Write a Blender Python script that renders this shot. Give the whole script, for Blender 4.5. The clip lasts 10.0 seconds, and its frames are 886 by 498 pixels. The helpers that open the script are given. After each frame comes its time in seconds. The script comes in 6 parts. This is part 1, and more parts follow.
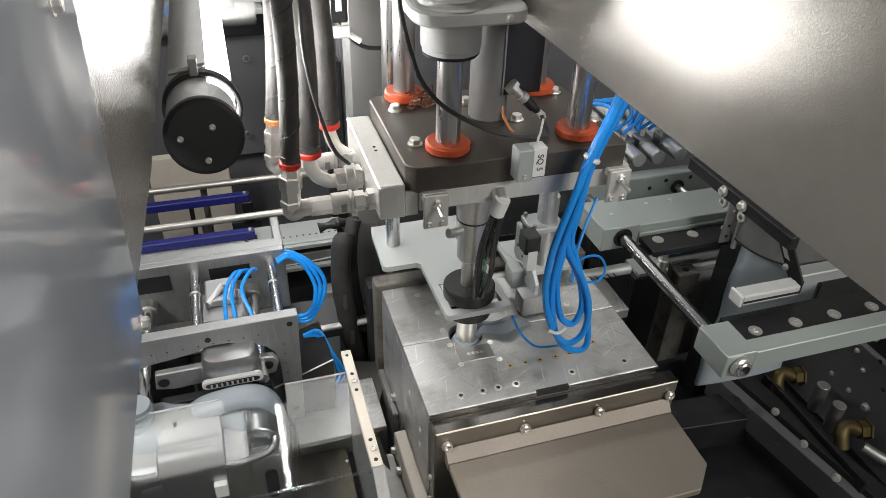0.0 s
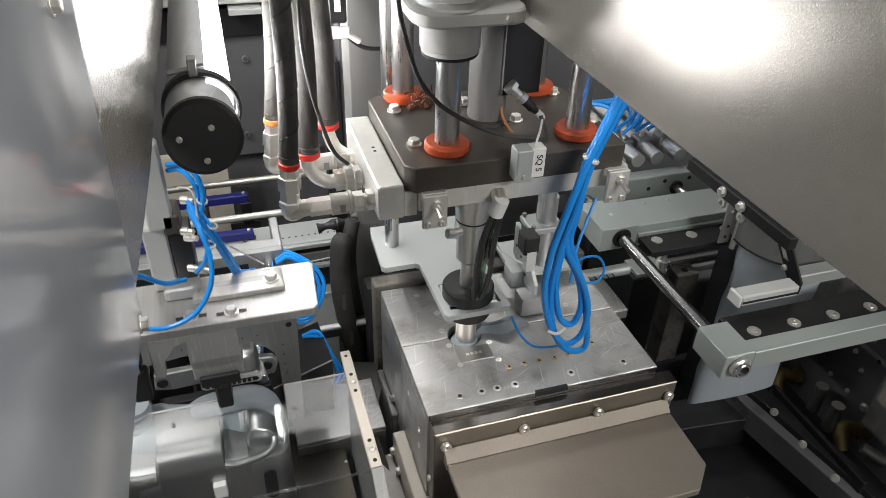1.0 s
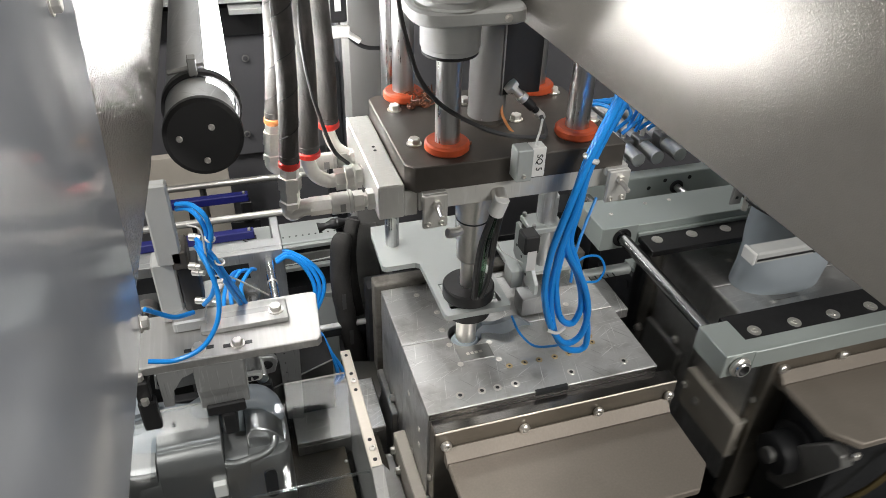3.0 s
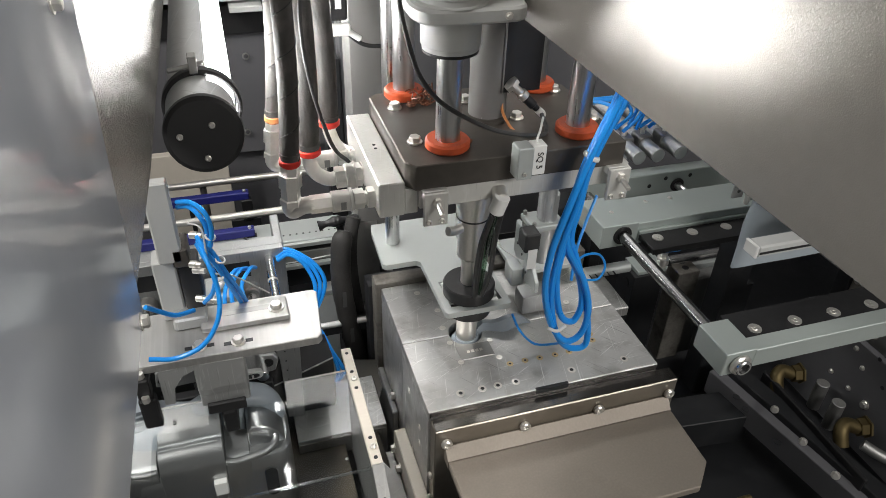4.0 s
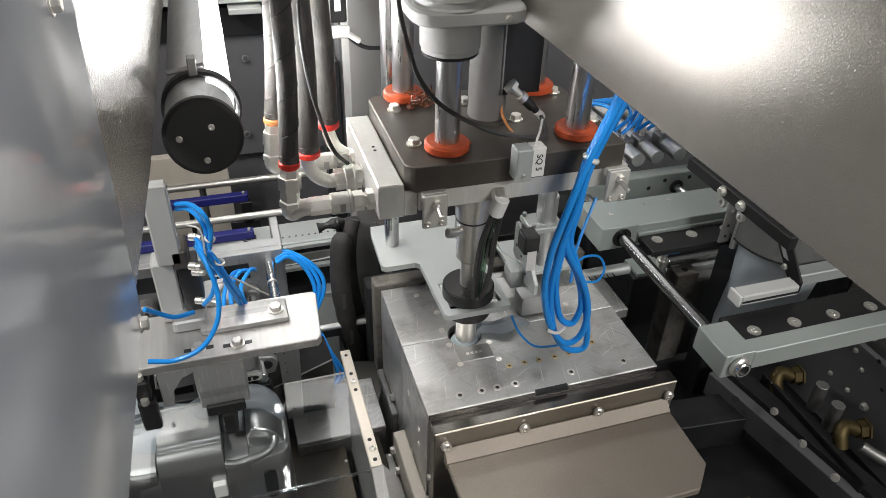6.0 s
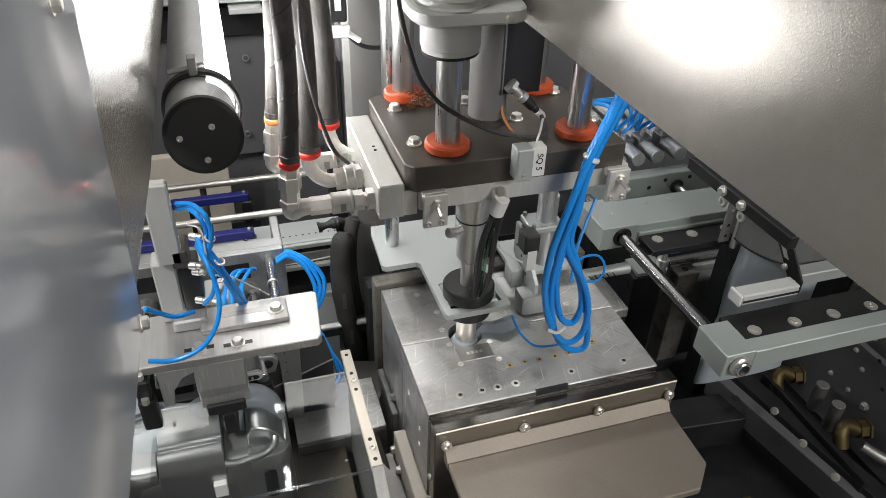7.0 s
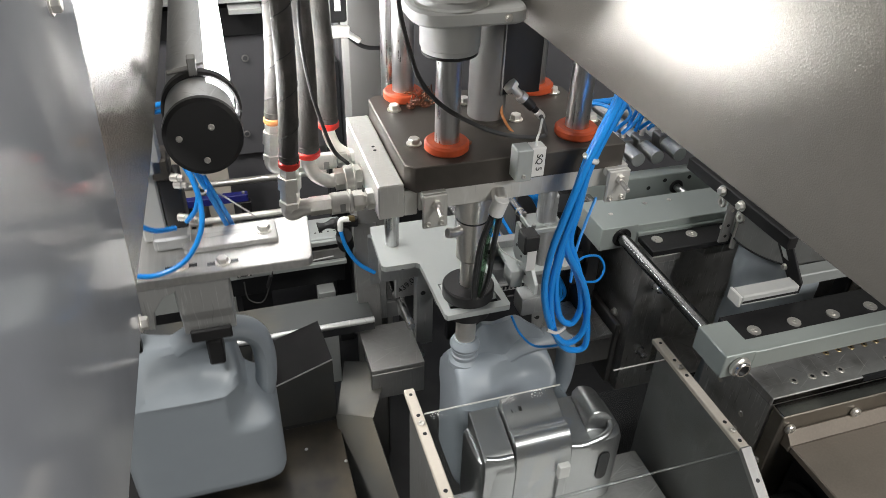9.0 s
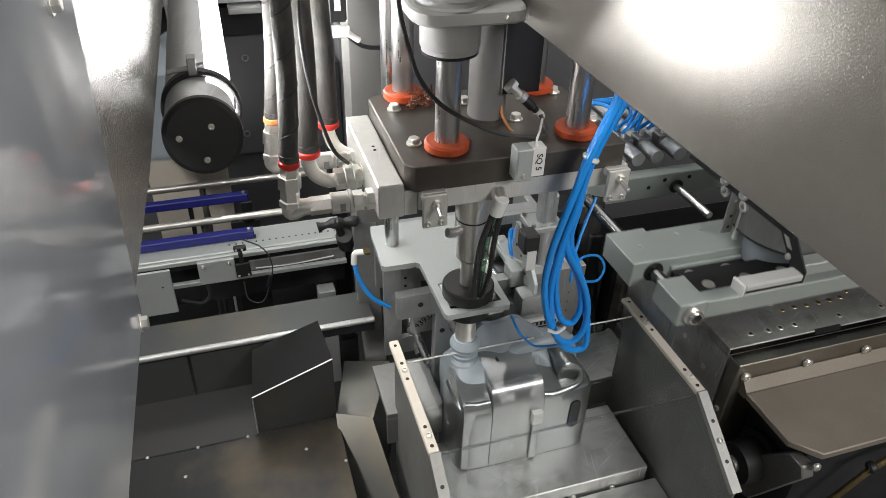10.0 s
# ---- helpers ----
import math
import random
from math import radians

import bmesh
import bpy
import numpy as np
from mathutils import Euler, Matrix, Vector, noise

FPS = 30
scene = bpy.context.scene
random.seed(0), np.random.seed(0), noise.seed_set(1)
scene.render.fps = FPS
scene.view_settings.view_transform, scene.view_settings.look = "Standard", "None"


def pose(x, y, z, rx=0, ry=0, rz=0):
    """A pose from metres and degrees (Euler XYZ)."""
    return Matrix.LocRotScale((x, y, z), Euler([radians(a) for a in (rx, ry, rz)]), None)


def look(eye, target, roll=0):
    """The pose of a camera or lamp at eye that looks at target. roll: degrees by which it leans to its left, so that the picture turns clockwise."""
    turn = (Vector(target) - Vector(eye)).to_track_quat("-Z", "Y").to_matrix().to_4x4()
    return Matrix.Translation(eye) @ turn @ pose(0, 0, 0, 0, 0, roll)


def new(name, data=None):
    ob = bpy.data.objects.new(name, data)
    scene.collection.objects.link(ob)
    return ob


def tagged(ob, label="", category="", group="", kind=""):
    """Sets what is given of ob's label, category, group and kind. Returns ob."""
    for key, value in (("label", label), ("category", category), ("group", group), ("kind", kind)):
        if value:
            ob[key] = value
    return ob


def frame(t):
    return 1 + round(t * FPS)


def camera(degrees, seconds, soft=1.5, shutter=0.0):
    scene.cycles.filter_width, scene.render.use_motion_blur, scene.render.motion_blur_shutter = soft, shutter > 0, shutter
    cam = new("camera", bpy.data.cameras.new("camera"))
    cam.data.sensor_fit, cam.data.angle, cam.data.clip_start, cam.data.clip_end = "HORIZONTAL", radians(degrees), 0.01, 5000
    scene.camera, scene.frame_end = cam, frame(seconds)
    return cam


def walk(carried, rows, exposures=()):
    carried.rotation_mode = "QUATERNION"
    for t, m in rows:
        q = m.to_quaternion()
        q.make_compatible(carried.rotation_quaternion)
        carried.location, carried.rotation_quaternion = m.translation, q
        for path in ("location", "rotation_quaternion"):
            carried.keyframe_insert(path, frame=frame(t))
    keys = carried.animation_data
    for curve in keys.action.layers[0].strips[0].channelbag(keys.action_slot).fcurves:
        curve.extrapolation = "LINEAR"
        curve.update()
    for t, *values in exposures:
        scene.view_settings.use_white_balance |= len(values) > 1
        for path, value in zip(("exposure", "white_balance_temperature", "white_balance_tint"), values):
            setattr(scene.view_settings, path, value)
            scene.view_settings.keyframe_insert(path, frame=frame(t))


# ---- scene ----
# camera: handheld, nearly still, looking down into the machine
cam = camera(64.1, 10.0, soft=0.7, shutter=0.4)
EYE = Vector((-0.231, -0.755, 1.879))
AIM = Matrix(((0.955296, 0.147578, -0.256182), (-0.294462, 0.552519, -0.779753), (0.026471, 0.820331, 0.571276)))


def held(dx, dy):
    """The camera's pose with a small shake of the hand, in thousandths of a radian."""
    return Matrix.Translation(EYE) @ AIM.to_4x4() @ Euler((dy / 1000, dx / 1000, 0)).to_matrix().to_4x4()


SHAKE = ((0.0, 1.4, 0.3), (0.6, 1.2, 0.2), (1.0, 0.0, 1.0), (1.5, 0.6, 0.0), (2.0, 0.0, 0.4), (2.7, 0.1, 0.8), (3.8, 1.0, -2.6), (4.0, 1.0, -2.6),
         (4.5, 0.2, -1.2), (5.0, 0.0, 0.0), (5.6, 0.0, 0.2), (7.0, 0.6, -0.4), (7.5, 0.2, -1.4), (7.8, 0.0, -2.6), (8.0, 0.0, -4.0), (8.2, 0.0, -3.6), (8.5, 0.0, -2.0),
         (9.0, 0.0, 0.0), (9.5, 0.0, 0.8), (10.0, 0.0, -0.4))
walk(cam, [(t, held(dx, dy)) for t, dx, dy in SHAKE])

# light: the machine's own tube lamp and added, unseen lamps for assumed hall lights
world = bpy.data.worlds.new("hall_air")
scene.world = world
world.use_nodes = True
world.node_tree.nodes["Background"].inputs[0].default_value = (0.86, 0.93, 1.0, 1)
world.node_tree.nodes["Background"].inputs[1].default_value = 0.05


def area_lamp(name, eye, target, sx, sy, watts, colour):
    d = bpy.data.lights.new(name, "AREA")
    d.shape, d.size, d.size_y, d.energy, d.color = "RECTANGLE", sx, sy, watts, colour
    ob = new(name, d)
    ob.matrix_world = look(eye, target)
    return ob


# added area lamps without fixtures, set to brighten mould tops, doors and jaws
area_lamp("hall_fill_lamp", (0.2, 2.4, 3.4), (0.2, 0.2, 1.0), 2.6, 0.5, 22, (1.0, 0.98, 0.95))
area_lamp("hall_fill_lamp", (-1.7, -0.5, 3.2), (0.1, 0.1, 1.2), 1.2, 0.4, 54, (1.0, 0.965, 0.92))
area_lamp("hall_fill_lamp", (1.2, -2.4, 2.9), (0.65, 0.1, 1.0), 1.4, 0.4, 52, (1.0, 0.97, 0.93))
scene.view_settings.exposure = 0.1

# ---------------------------------------------------------------- materials
def material(name, colour, rough=0.5, metal=0.0, vary=0.15, grain=(40, 40, 40), bump=0.0, bump_size=300.0, stain=6.0, stain_col=None, stain_amt=0.0,
             rough_vary=0.12, coat=0.0, scratch=0.0):
    """A surface with variation at two scales: fine grain (stretched by grain) and broad blotches, for stains and
    painted reflections.
    """
    m = bpy.data.materials.new(name)
    m.use_nodes = True
    n, l = m.node_tree.nodes, m.node_tree.links
    b = n["Principled BSDF"]
    co = n.new("ShaderNodeTexCoord")
    mp = n.new("ShaderNodeMapping")
    mp.inputs["Scale"].default_value = grain
    l.new(co.outputs["Object"], mp.inputs[0])
    fine = n.new("ShaderNodeTexNoise")
    fine.inputs["Scale"].default_value, fine.inputs["Detail"].default_value = 1.0, 6.0
    l.new(mp.outputs[0], fine.inputs["Vector"])
    broad = n.new("ShaderNodeTexNoise")
    broad.inputs["Scale"].default_value, broad.inputs["Detail"].default_value = stain, 4.0
    l.new(co.outputs["Object"], broad.inputs["Vector"])
    mix = n.new("ShaderNodeMix")
    mix.data_type = "RGBA"
    lo, hi = [c * (1 - vary) for c in colour], [min(1, c * (1 + vary)) for c in colour]
    mix.inputs["A"].default_value, mix.inputs["B"].default_value = (*lo, 1), (*hi, 1)
    l.new(fine.outputs["Fac"], mix.inputs["Factor"])
    out = mix.outputs["Result"]
    if stain_col:
        ramp = n.new("ShaderNodeMapRange")
        ramp.inputs["From Min"].default_value, ramp.inputs["From Max"].default_value, ramp.inputs["To Max"].default_value = 0.5, 0.72, stain_amt
        l.new(broad.outputs["Fac"], ramp.inputs["Value"])
        mix2 = n.new("ShaderNodeMix")
        mix2.data_type = "RGBA"
        mix2.inputs["B"].default_value = (*stain_col, 1)
        l.new(ramp.outputs[0], mix2.inputs["Factor"])
        l.new(out, mix2.inputs["A"])
        out = mix2.outputs["Result"]
    if scratch:
        for k, (turn, sx, sy) in enumerate(((0.5, 11, 420), (-0.9, 14, 520), (1.35, 9, 380), (0.06, 8, 600))):
            mp2 = n.new("ShaderNodeMapping")
            mp2.vector_type = "TEXTURE"
            mp2.inputs["Rotation"].default_value, mp2.inputs["Scale"].default_value = (0, 0, turn), (1 / sx, 1 / sy, 0.05)
            l.new(co.outputs["Object"], mp2.inputs[0])
            sn = n.new("ShaderNodeTexNoise")
            sn.inputs["Scale"].default_value, sn.inputs["Detail"].default_value = 1.0, 1.0
            l.new(mp2.outputs[0], sn.inputs["Vector"])
            sr = n.new("ShaderNodeMapRange")
            sr.inputs["From Min"].default_value, sr.inputs["From Max"].default_value, sr.inputs["To Max"].default_value = 0.67, 0.75, scratch
            l.new(sn.outputs["Fac"], sr.inputs["Value"])
            sm = n.new("ShaderNodeMix")
            sm.data_type = "RGBA"
            sm.inputs["B"].default_value = (*[min(1, c * (1.5 if k != 1 else 0.45)) for c in colour], 1)
            l.new(sr.outputs[0], sm.inputs["Factor"])
            l.new(out, sm.inputs["A"])
            out = sm.outputs["Result"]
    l.new(out, b.inputs["Base Color"])
    rr = n.new("ShaderNodeMapRange")
    rr.inputs["From Min"].default_value, rr.inputs["From Max"].default_value = 0.3, 0.7
    rr.inputs["To Min"].default_value, rr.inputs["To Max"].default_value = max(0.03, rough - rough_vary), min(1, rough + rough_vary)
    add = n.new("ShaderNodeMath")
    add.operation = "MULTIPLY_ADD"
    add.inputs[1].default_value, add.inputs[2].default_value = 0.5, 0.25
    l.new(broad.outputs["Fac"], add.inputs[0])
    avg = n.new("ShaderNodeMath")
    avg.operation = "MULTIPLY_ADD"
    avg.inputs[1].default_value = 0.5
    l.new(fine.outputs["Fac"], avg.inputs[0])
    l.new(add.outputs[0], avg.inputs[2])
    sub = n.new("ShaderNodeMath")
    sub.operation = "SUBTRACT"
    sub.inputs[1].default_value = 0.05
    l.new(avg.outputs[0], sub.inputs[0])
    l.new(sub.outputs[0], rr.inputs["Value"])
    l.new(rr.outputs[0], b.inputs["Roughness"])
    b.inputs["Metallic"].default_value = metal
    b.inputs["Coat Weight"].default_value = coat
    if bump:
        bn = n.new("ShaderNodeTexNoise")
        bn.inputs["Scale"].default_value, bn.inputs["Detail"].default_value = bump_size, 2.0
        l.new(co.outputs["Object"], bn.inputs["Vector"])
        bp = n.new("ShaderNodeBump")
        bp.inputs["Strength"].default_value, bp.inputs["Distance"].default_value = bump, 0.001
        l.new(bn.outputs["Fac"], bp.inputs["Height"])
        l.new(bp.outputs[0], b.inputs["Normal"])
    return m


def glowing(name, colour, power):
    m = material(name, (0.85, 0.85, 0.85), 0.3)
    b = m.node_tree.nodes["Principled BSDF"]
    b.inputs["Emission Color"].default_value, b.inputs["Emission Strength"].default_value = (*colour, 1), power
    return m


def clear(name, tint=(1, 1, 1), gloss=0.04, base=0.05):
    """Thin clear sheet: lets light through, mirrors at its surface."""
    m = bpy.data.materials.new(name)
    m.use_nodes = True
    n, l = m.node_tree.nodes, m.node_tree.links
    tr, gl, mx, fr = n.new("ShaderNodeBsdfTransparent"), n.new("ShaderNodeBsdfGlossy"), n.new("ShaderNodeMixShader"), n.new("ShaderNodeLayerWeight")
    tr.inputs[0].default_value, gl.inputs["Roughness"].default_value = (*tint, 1), gloss
    pw, mr = n.new("ShaderNodeMath"), n.new("ShaderNodeMath")
    pw.operation, pw.inputs[1].default_value = "POWER", 3.0
    mr.operation, mr.inputs[1].default_value, mr.inputs[2].default_value = "MULTIPLY_ADD", 0.4, base
    l.new(fr.outputs["Facing"], pw.inputs[0])
    l.new(pw.outputs[0], mr.inputs[0])
    l.new(mr.outputs[0], mx.inputs[0])
    l.new(tr.outputs[0], mx.inputs[1])
    l.new(gl.outputs[0], mx.inputs[2])
    l.new(mx.outputs[0], n["Material Output"].inputs[0])
    return m


ALU = material("brushed_aluminium", (0.60, 0.61, 0.61), 0.36, 0.85, 0.08, (900, 60, 900), 0.05, 500, 5, (0.5, 0.5, 0.49), 0.4, 0.12, 0.0, 0.35)
ALU_MATT = material("anodised_aluminium", (0.50, 0.53, 0.52), 0.45, 0.55, 0.06, (60, 600, 60), 0.04, 700, 4)
GREEN_ALU = material("greenish_anodised_bar", (0.46, 0.51, 0.49), 0.42, 0.5, 0.06, (600, 60, 60), 0.04, 700, 4)
MOULD_STEEL = material("ground_mould_steel", (0.60, 0.60, 0.59), 0.33, 0.93, 0.12, (30, 220, 70), 0.06, 260, 16, (0.33, 0.32, 0.305), 0.85, 0.20, 0.0, 0.7)
CHROME = material("polished_steel", (0.72, 0.72, 0.72), 0.14, 1.0, 0.06, (80, 80, 80), 0, 300, 20, None, 0, 0.06)
# lengthwise colour streaks imitate reflections along the chrome
ROD = material("hard_chromed_rod", (0.60, 0.60, 0.60), 0.24, 1.0, 0.30, (260, 260, 6), 0, 300, 20, None, 0, 0.06)
STEEL = material("plain_steel", (0.37, 0.37, 0.36), 0.40, 0.9, 0.10, (60, 120, 60), 0.04, 400, 7, (0.27, 0.26, 0.245), 0.5, 0.12, 0.0, 0.22)
ZINC = material("zinc_plated_steel", (0.80, 0.78, 0.74), 0.27, 0.85, 0.08, (200, 200, 200), 0, 500, 40, None, 0, 0.08)
TAN_STEEL = material("tarnished_sheet_steel", (0.285, 0.25, 0.212), 0.46, 0.4, 0.16, (260, 260, 30), 0.08, 600, 5, (0.20, 0.18, 0.155), 0.7, 0.10)
DARK_PLATE = material("blackened_steel_plate", (0.10, 0.09, 0.08), 0.40, 0.6, 0.25, (50, 50, 50), 0.10, 400, 8, (0.13, 0.11, 0.09), 0.5)
BLACK = material("black_plastic", (0.012, 0.012, 0.013), 0.38, 0.0, 0.2, (80, 80, 80), 0.05, 600)
BLACK_STEEL = material("black_machine_paint", (0.013, 0.014, 0.016), 0.40, 0.0, 0.3, (40, 40, 40), 0.08, 300, 8, (0.04, 0.04, 0.042), 0.5)
GREY_PAINT = material("grey_orange_peel_paint", (0.285, 0.272, 0.25), 0.16, 0.56, 0.05, (80, 80, 80), 0.20, 760, 6, None, 0, 0.04, 0.0)
COARSE_PAINT = material("coarse_orange_peel_paint", (0.33, 0.315, 0.29), 0.17, 0.34, 0.05, (80, 80, 80), 0.85, 330, 6, None, 0, 0.04, 0.0)
GUARD_STEEL = material("dull_guard_steel", (0.24, 0.245, 0.24), 0.58, 0.6, 0.08, (60, 60, 60), 0.04, 300, 8, (0.17, 0.16, 0.145), 0.6, 0.12, 0.0, 0.3)
WALL_PAINT = material("grey_cabinet_paint", (0.125, 0.125, 0.133), 0.45, 0.0, 0.05, (40, 40, 40), 0.1, 300, 3)
COLUMN = material("column_paint", (0.15, 0.148, 0.142), 0.42, 0.1, 0.05, (60, 60, 20), 0.06, 400, 4)
GRIMY = material("grimy_steel", (0.20, 0.19, 0.17), 0.55, 0.5, 0.4, (120, 120, 120), 0.3, 300, 20, (0.07, 0.06, 0.05), 0.8)
# dark base and paler blotches imitate what the polished steel reflects
TONED_CHROME = material("polished_steel_painted_reflections", (0.14, 0.135, 0.13), 0.16, 1.0, 0.25, (30, 30, 30), 0.05, 60, 10, (0.30, 0.285, 0.26), 0.6, 0.06)
# the tan blotches imitate a reflection on the dark floor sheet
CHUTE_FLOOR = material("chute_floor_painted_reflection", (0.030, 0.031, 0.032), 0.40, 0.6, 0.15, (40, 15, 15), 0.03, 400, 5, (0.17, 0.135, 0.085), 0.5, 0.06)
POLISHED = material("polished_cast_aluminium", (0.43, 0.44, 0.445), 0.28, 0.95, 0.08, (40, 40, 200), 0.05, 120, 12, (0.42, 0.42, 0.41), 0.5, 0.08, 0.0, 0.25)
DARK_ROD = material("oiled_dark_rod", (0.16, 0.16, 0.16), 0.24, 1.0, 0.04, (60, 20, 60), 0, 300, 12, None, 0, 0.01)
LIGHT_PAINT = material("light_grey_machine_paint", (0.50, 0.51, 0.50), 0.38, 0.0, 0.05, (60, 60, 60), 0.08, 400, 4)
HOSE = material("black_rubber_hose", (0.048, 0.045, 0.042), 0.52, 0.0, 0.45, (160, 160, 50), 0.45, 320, 26, (0.12, 0.11, 0.10), 0.6)
RED = material("red_marker_paint", (0.75, 0.035, 0.02), 0.4, 0.0, 0.1)
ORANGE_RED = material("orange_polyurethane", (0.56, 0.085, 0.022), 0.42, 0.0, 0.18, (60, 60, 60), 0.05, 300, 25, (0.22, 0.04, 0.015), 0.7)
ORANGE = material("faded_orange_mark", (0.48, 0.19, 0.06), 0.4)
BLUE = material("blue_air_tube", (0.014, 0.29, 0.84), 0.26, 0.0, 0.08, (60, 60, 60), 0, 300, 9, None, 0, 0.05)
NAVY = material("blue_sensor_strip", (0.018, 0.022, 0.19), 0.38, 0.0, 0.1)
WHITE = material("white_plastic", (0.74, 0.74, 0.72), 0.4, 0.0, 0.04)
IVORY = material("ivory_bar", (0.66, 0.61, 0.53), 0.42, 0.0, 0.05, (40, 300, 40))
BRASS = material("dull_brass", (0.14, 0.108, 0.052), 0.45, 0.9, 0.2)
RUST = material("rusty_grease", (0.16, 0.055, 0.025), 0.45, 0.0, 0.5, (300, 300, 300), 0.6, 500)
BOTTLE = material("grey_blue_polyethylene", (0.29, 0.33, 0.365), 0.36, 0.0, 0.04, (30, 30, 30), 0.08, 160, 6, None, 0, 0.06)
FILM = material("soft_grey_plastic", (0.40, 0.45, 0.49), 0.33, 0.0, 0.04)
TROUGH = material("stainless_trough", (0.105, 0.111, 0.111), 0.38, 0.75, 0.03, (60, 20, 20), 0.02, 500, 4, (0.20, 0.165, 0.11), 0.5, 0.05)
# darker copy of the trough sheet, with shade put into its colour
SHADED_TROUGH = material("shaded_trough_sheet", (0.036, 0.036, 0.037), 0.42, 0.3, 0.1, (60, 60, 60), 0.05, 500, 5)
# paler aluminium copy: the tube lamp's strong light is put into its colour
LIT_ALU = material("lamp_lit_aluminium", (0.74, 0.735, 0.70), 0.38, 0.6, 0.08, (60, 300, 60), 0.05, 500, 6, (0.62, 0.61, 0.58), 0.5, 0.10, 0.0, 0.2)
# aluminium copy darkened in colour to offset the lamp's light on the frame
FRAME_ALU = material("darkened_frame_aluminium", (0.41, 0.42, 0.42), 0.44, 0.85, 0.10, (60, 500, 60), 0.05, 500, 7, (0.28, 0.285, 0.285), 0.6, 0.12, 0.0, 0.35)
BRIGHT_BRASS = material("bright_brass", (0.62, 0.50, 0.30), 0.28, 1.0, 0.15)
MILLED = material("milled_aluminium", (0.50, 0.50, 0.49), 0.40, 0.85, 0.22, (160, 6, 60), 0.05, 500, 9, (0.40, 0.39, 0.37), 0.4, 0.10)
CLAMP_STEEL = material("brownish_clamp_steel", (0.33, 0.305, 0.265), 0.33, 0.9, 0.12, (20, 60, 60), 0.05, 400, 9, (0.20, 0.18, 0.15), 0.7, 0.10)
SLEEVE = material("woven_black_sleeve", (0.022, 0.021, 0.020), 0.62, 0.0, 0.5, (500, 500, 120), 0.5, 900, 20, (0.05, 0.047, 0.045), 0.5)
CLEAR_BEND = clear("bend_glint_polycarbonate", (0.9, 0.93, 0.93), 0.12, 0.22)
CLEAR = clear("clear_polycarbonate", (0.96, 0.975, 0.975), 0.04, 0.018)
PANE = material("dark_plastic_pane", (0.33, 0.35, 0.39), 0.06, 0.0, 0.1, (20, 20, 20), 0.05, 40, 5, None, 0, 0.04, 0.0)
TUBE_LIGHT = glowing("tube_light", (1.0, 0.99, 0.97), 45)
CABLE = material("grey_cable", (0.05, 0.05, 0.05), 0.4)
WIRE_WHITE = material("white_wire", (0.6, 0.6, 0.58), 0.4)
INK = material("black_ink", (0.01, 0.01, 0.01), 0.5)
GREEN_TUBE = clear("clear_green_tube", (0.45, 0.6, 0.48), 0.08, 0.06)
CONCRETE = material("hall_floor", (0.25, 0.25, 0.24), 0.5, 0.0, 0.1, (20, 20, 20), 0.1, 60, 1.5)
HALL = material("hall_wall", (0.5, 0.5, 0.5), 0.7, 0.0, 0.05, (5, 5, 5))

# ---------------------------------------------------------------- building blocks
BASE = {}


def thing(name, base, label, category, group=""):
    ob = new(name)
    ob.empty_display_size = 0.05
    ob.location = base
    BASE[ob] = Vector(base)
    return tagged(ob, label, category, group)


def solid(name, bm, mat, shift=(0, 0, 0), smooth=True):
    bmesh.ops.translate(bm, verts=bm.verts, vec=Vector(shift))
    me = bpy.data.meshes.new(name)
    bm.normal_update()
    bm.to_mesh(me)
    bm.free()
    me.materials.append(mat)
    if smooth:
        me.polygons.foreach_set("use_smooth", [True] * len(me.polygons))
        me.set_sharp_from_angle(angle=radians(28))
    return me


def part(name, bm, mat, parent, label=""):
    """One mesh object under a thing or a part; the bmesh is in the place's coordinates."""
    base = BASE[parent]
    ob = new(name, solid(name, bm, mat, -base))
    ob.parent = parent
    BASE[ob] = base
    return tagged(ob, label)


def fixed(name, bm, mat, label, category, kind="structure", group=""):
    """A top-level mesh that never moves."""
    return tagged(new(name, solid(name, bm, mat)), label, category, group, kind)


def box(x0, x1, y0, y1, z0, z1, bev=0.0015, bm=None):
    g = bmesh.new()
    bmesh.ops.create_cube(g, size=1)
    bmesh.ops.scale(g, verts=g.verts, vec=(abs(x1 - x0), abs(y1 - y0), abs(z1 - z0)))
    bmesh.ops.translate(g, verts=g.verts, vec=((x0 + x1) / 2, (y0 + y1) / 2, (z0 + z1) / 2))
    if bev:
        bmesh.ops.bevel(g, geom=g.edges[:], offset=bev, segments=2 if bev > 0.003 else 1, affect="EDGES", profile=0.5)
    return merge(bm, g)


def merge(bm, g):
    if bm is None:
        return g
    tmp = bpy.data.meshes.new("tmp")
    g.to_mesh(tmp)
    g.free()
    bm.from_mesh(tmp)
    bpy.data.meshes.remove(tmp)
    return bm


def lathe(p, axis, profile, n=28, bm=None):
    """A turned body: profile rows (height along axis, radius)."""
    g = bmesh.new()
    q = Vector(axis).normalized().to_track_quat("Z", "Y").to_matrix()
    rings = []
    for h, r in profile:
        rings.append([g.verts.new(Vector(p) + q @ Vector((r * math.cos(2 * math.pi * i / n), r * math.sin(2 * math.pi * i / n), h))) for i in range(n)])
    for a, b in zip(rings, rings[1:]):
        for i in range(n):
            g.faces.new((a[i], a[(i + 1) % n], b[(i + 1) % n], b[i]))
    g.faces.new(rings[0][::-1])
    g.faces.new(rings[-1])
    return merge(bm, g)


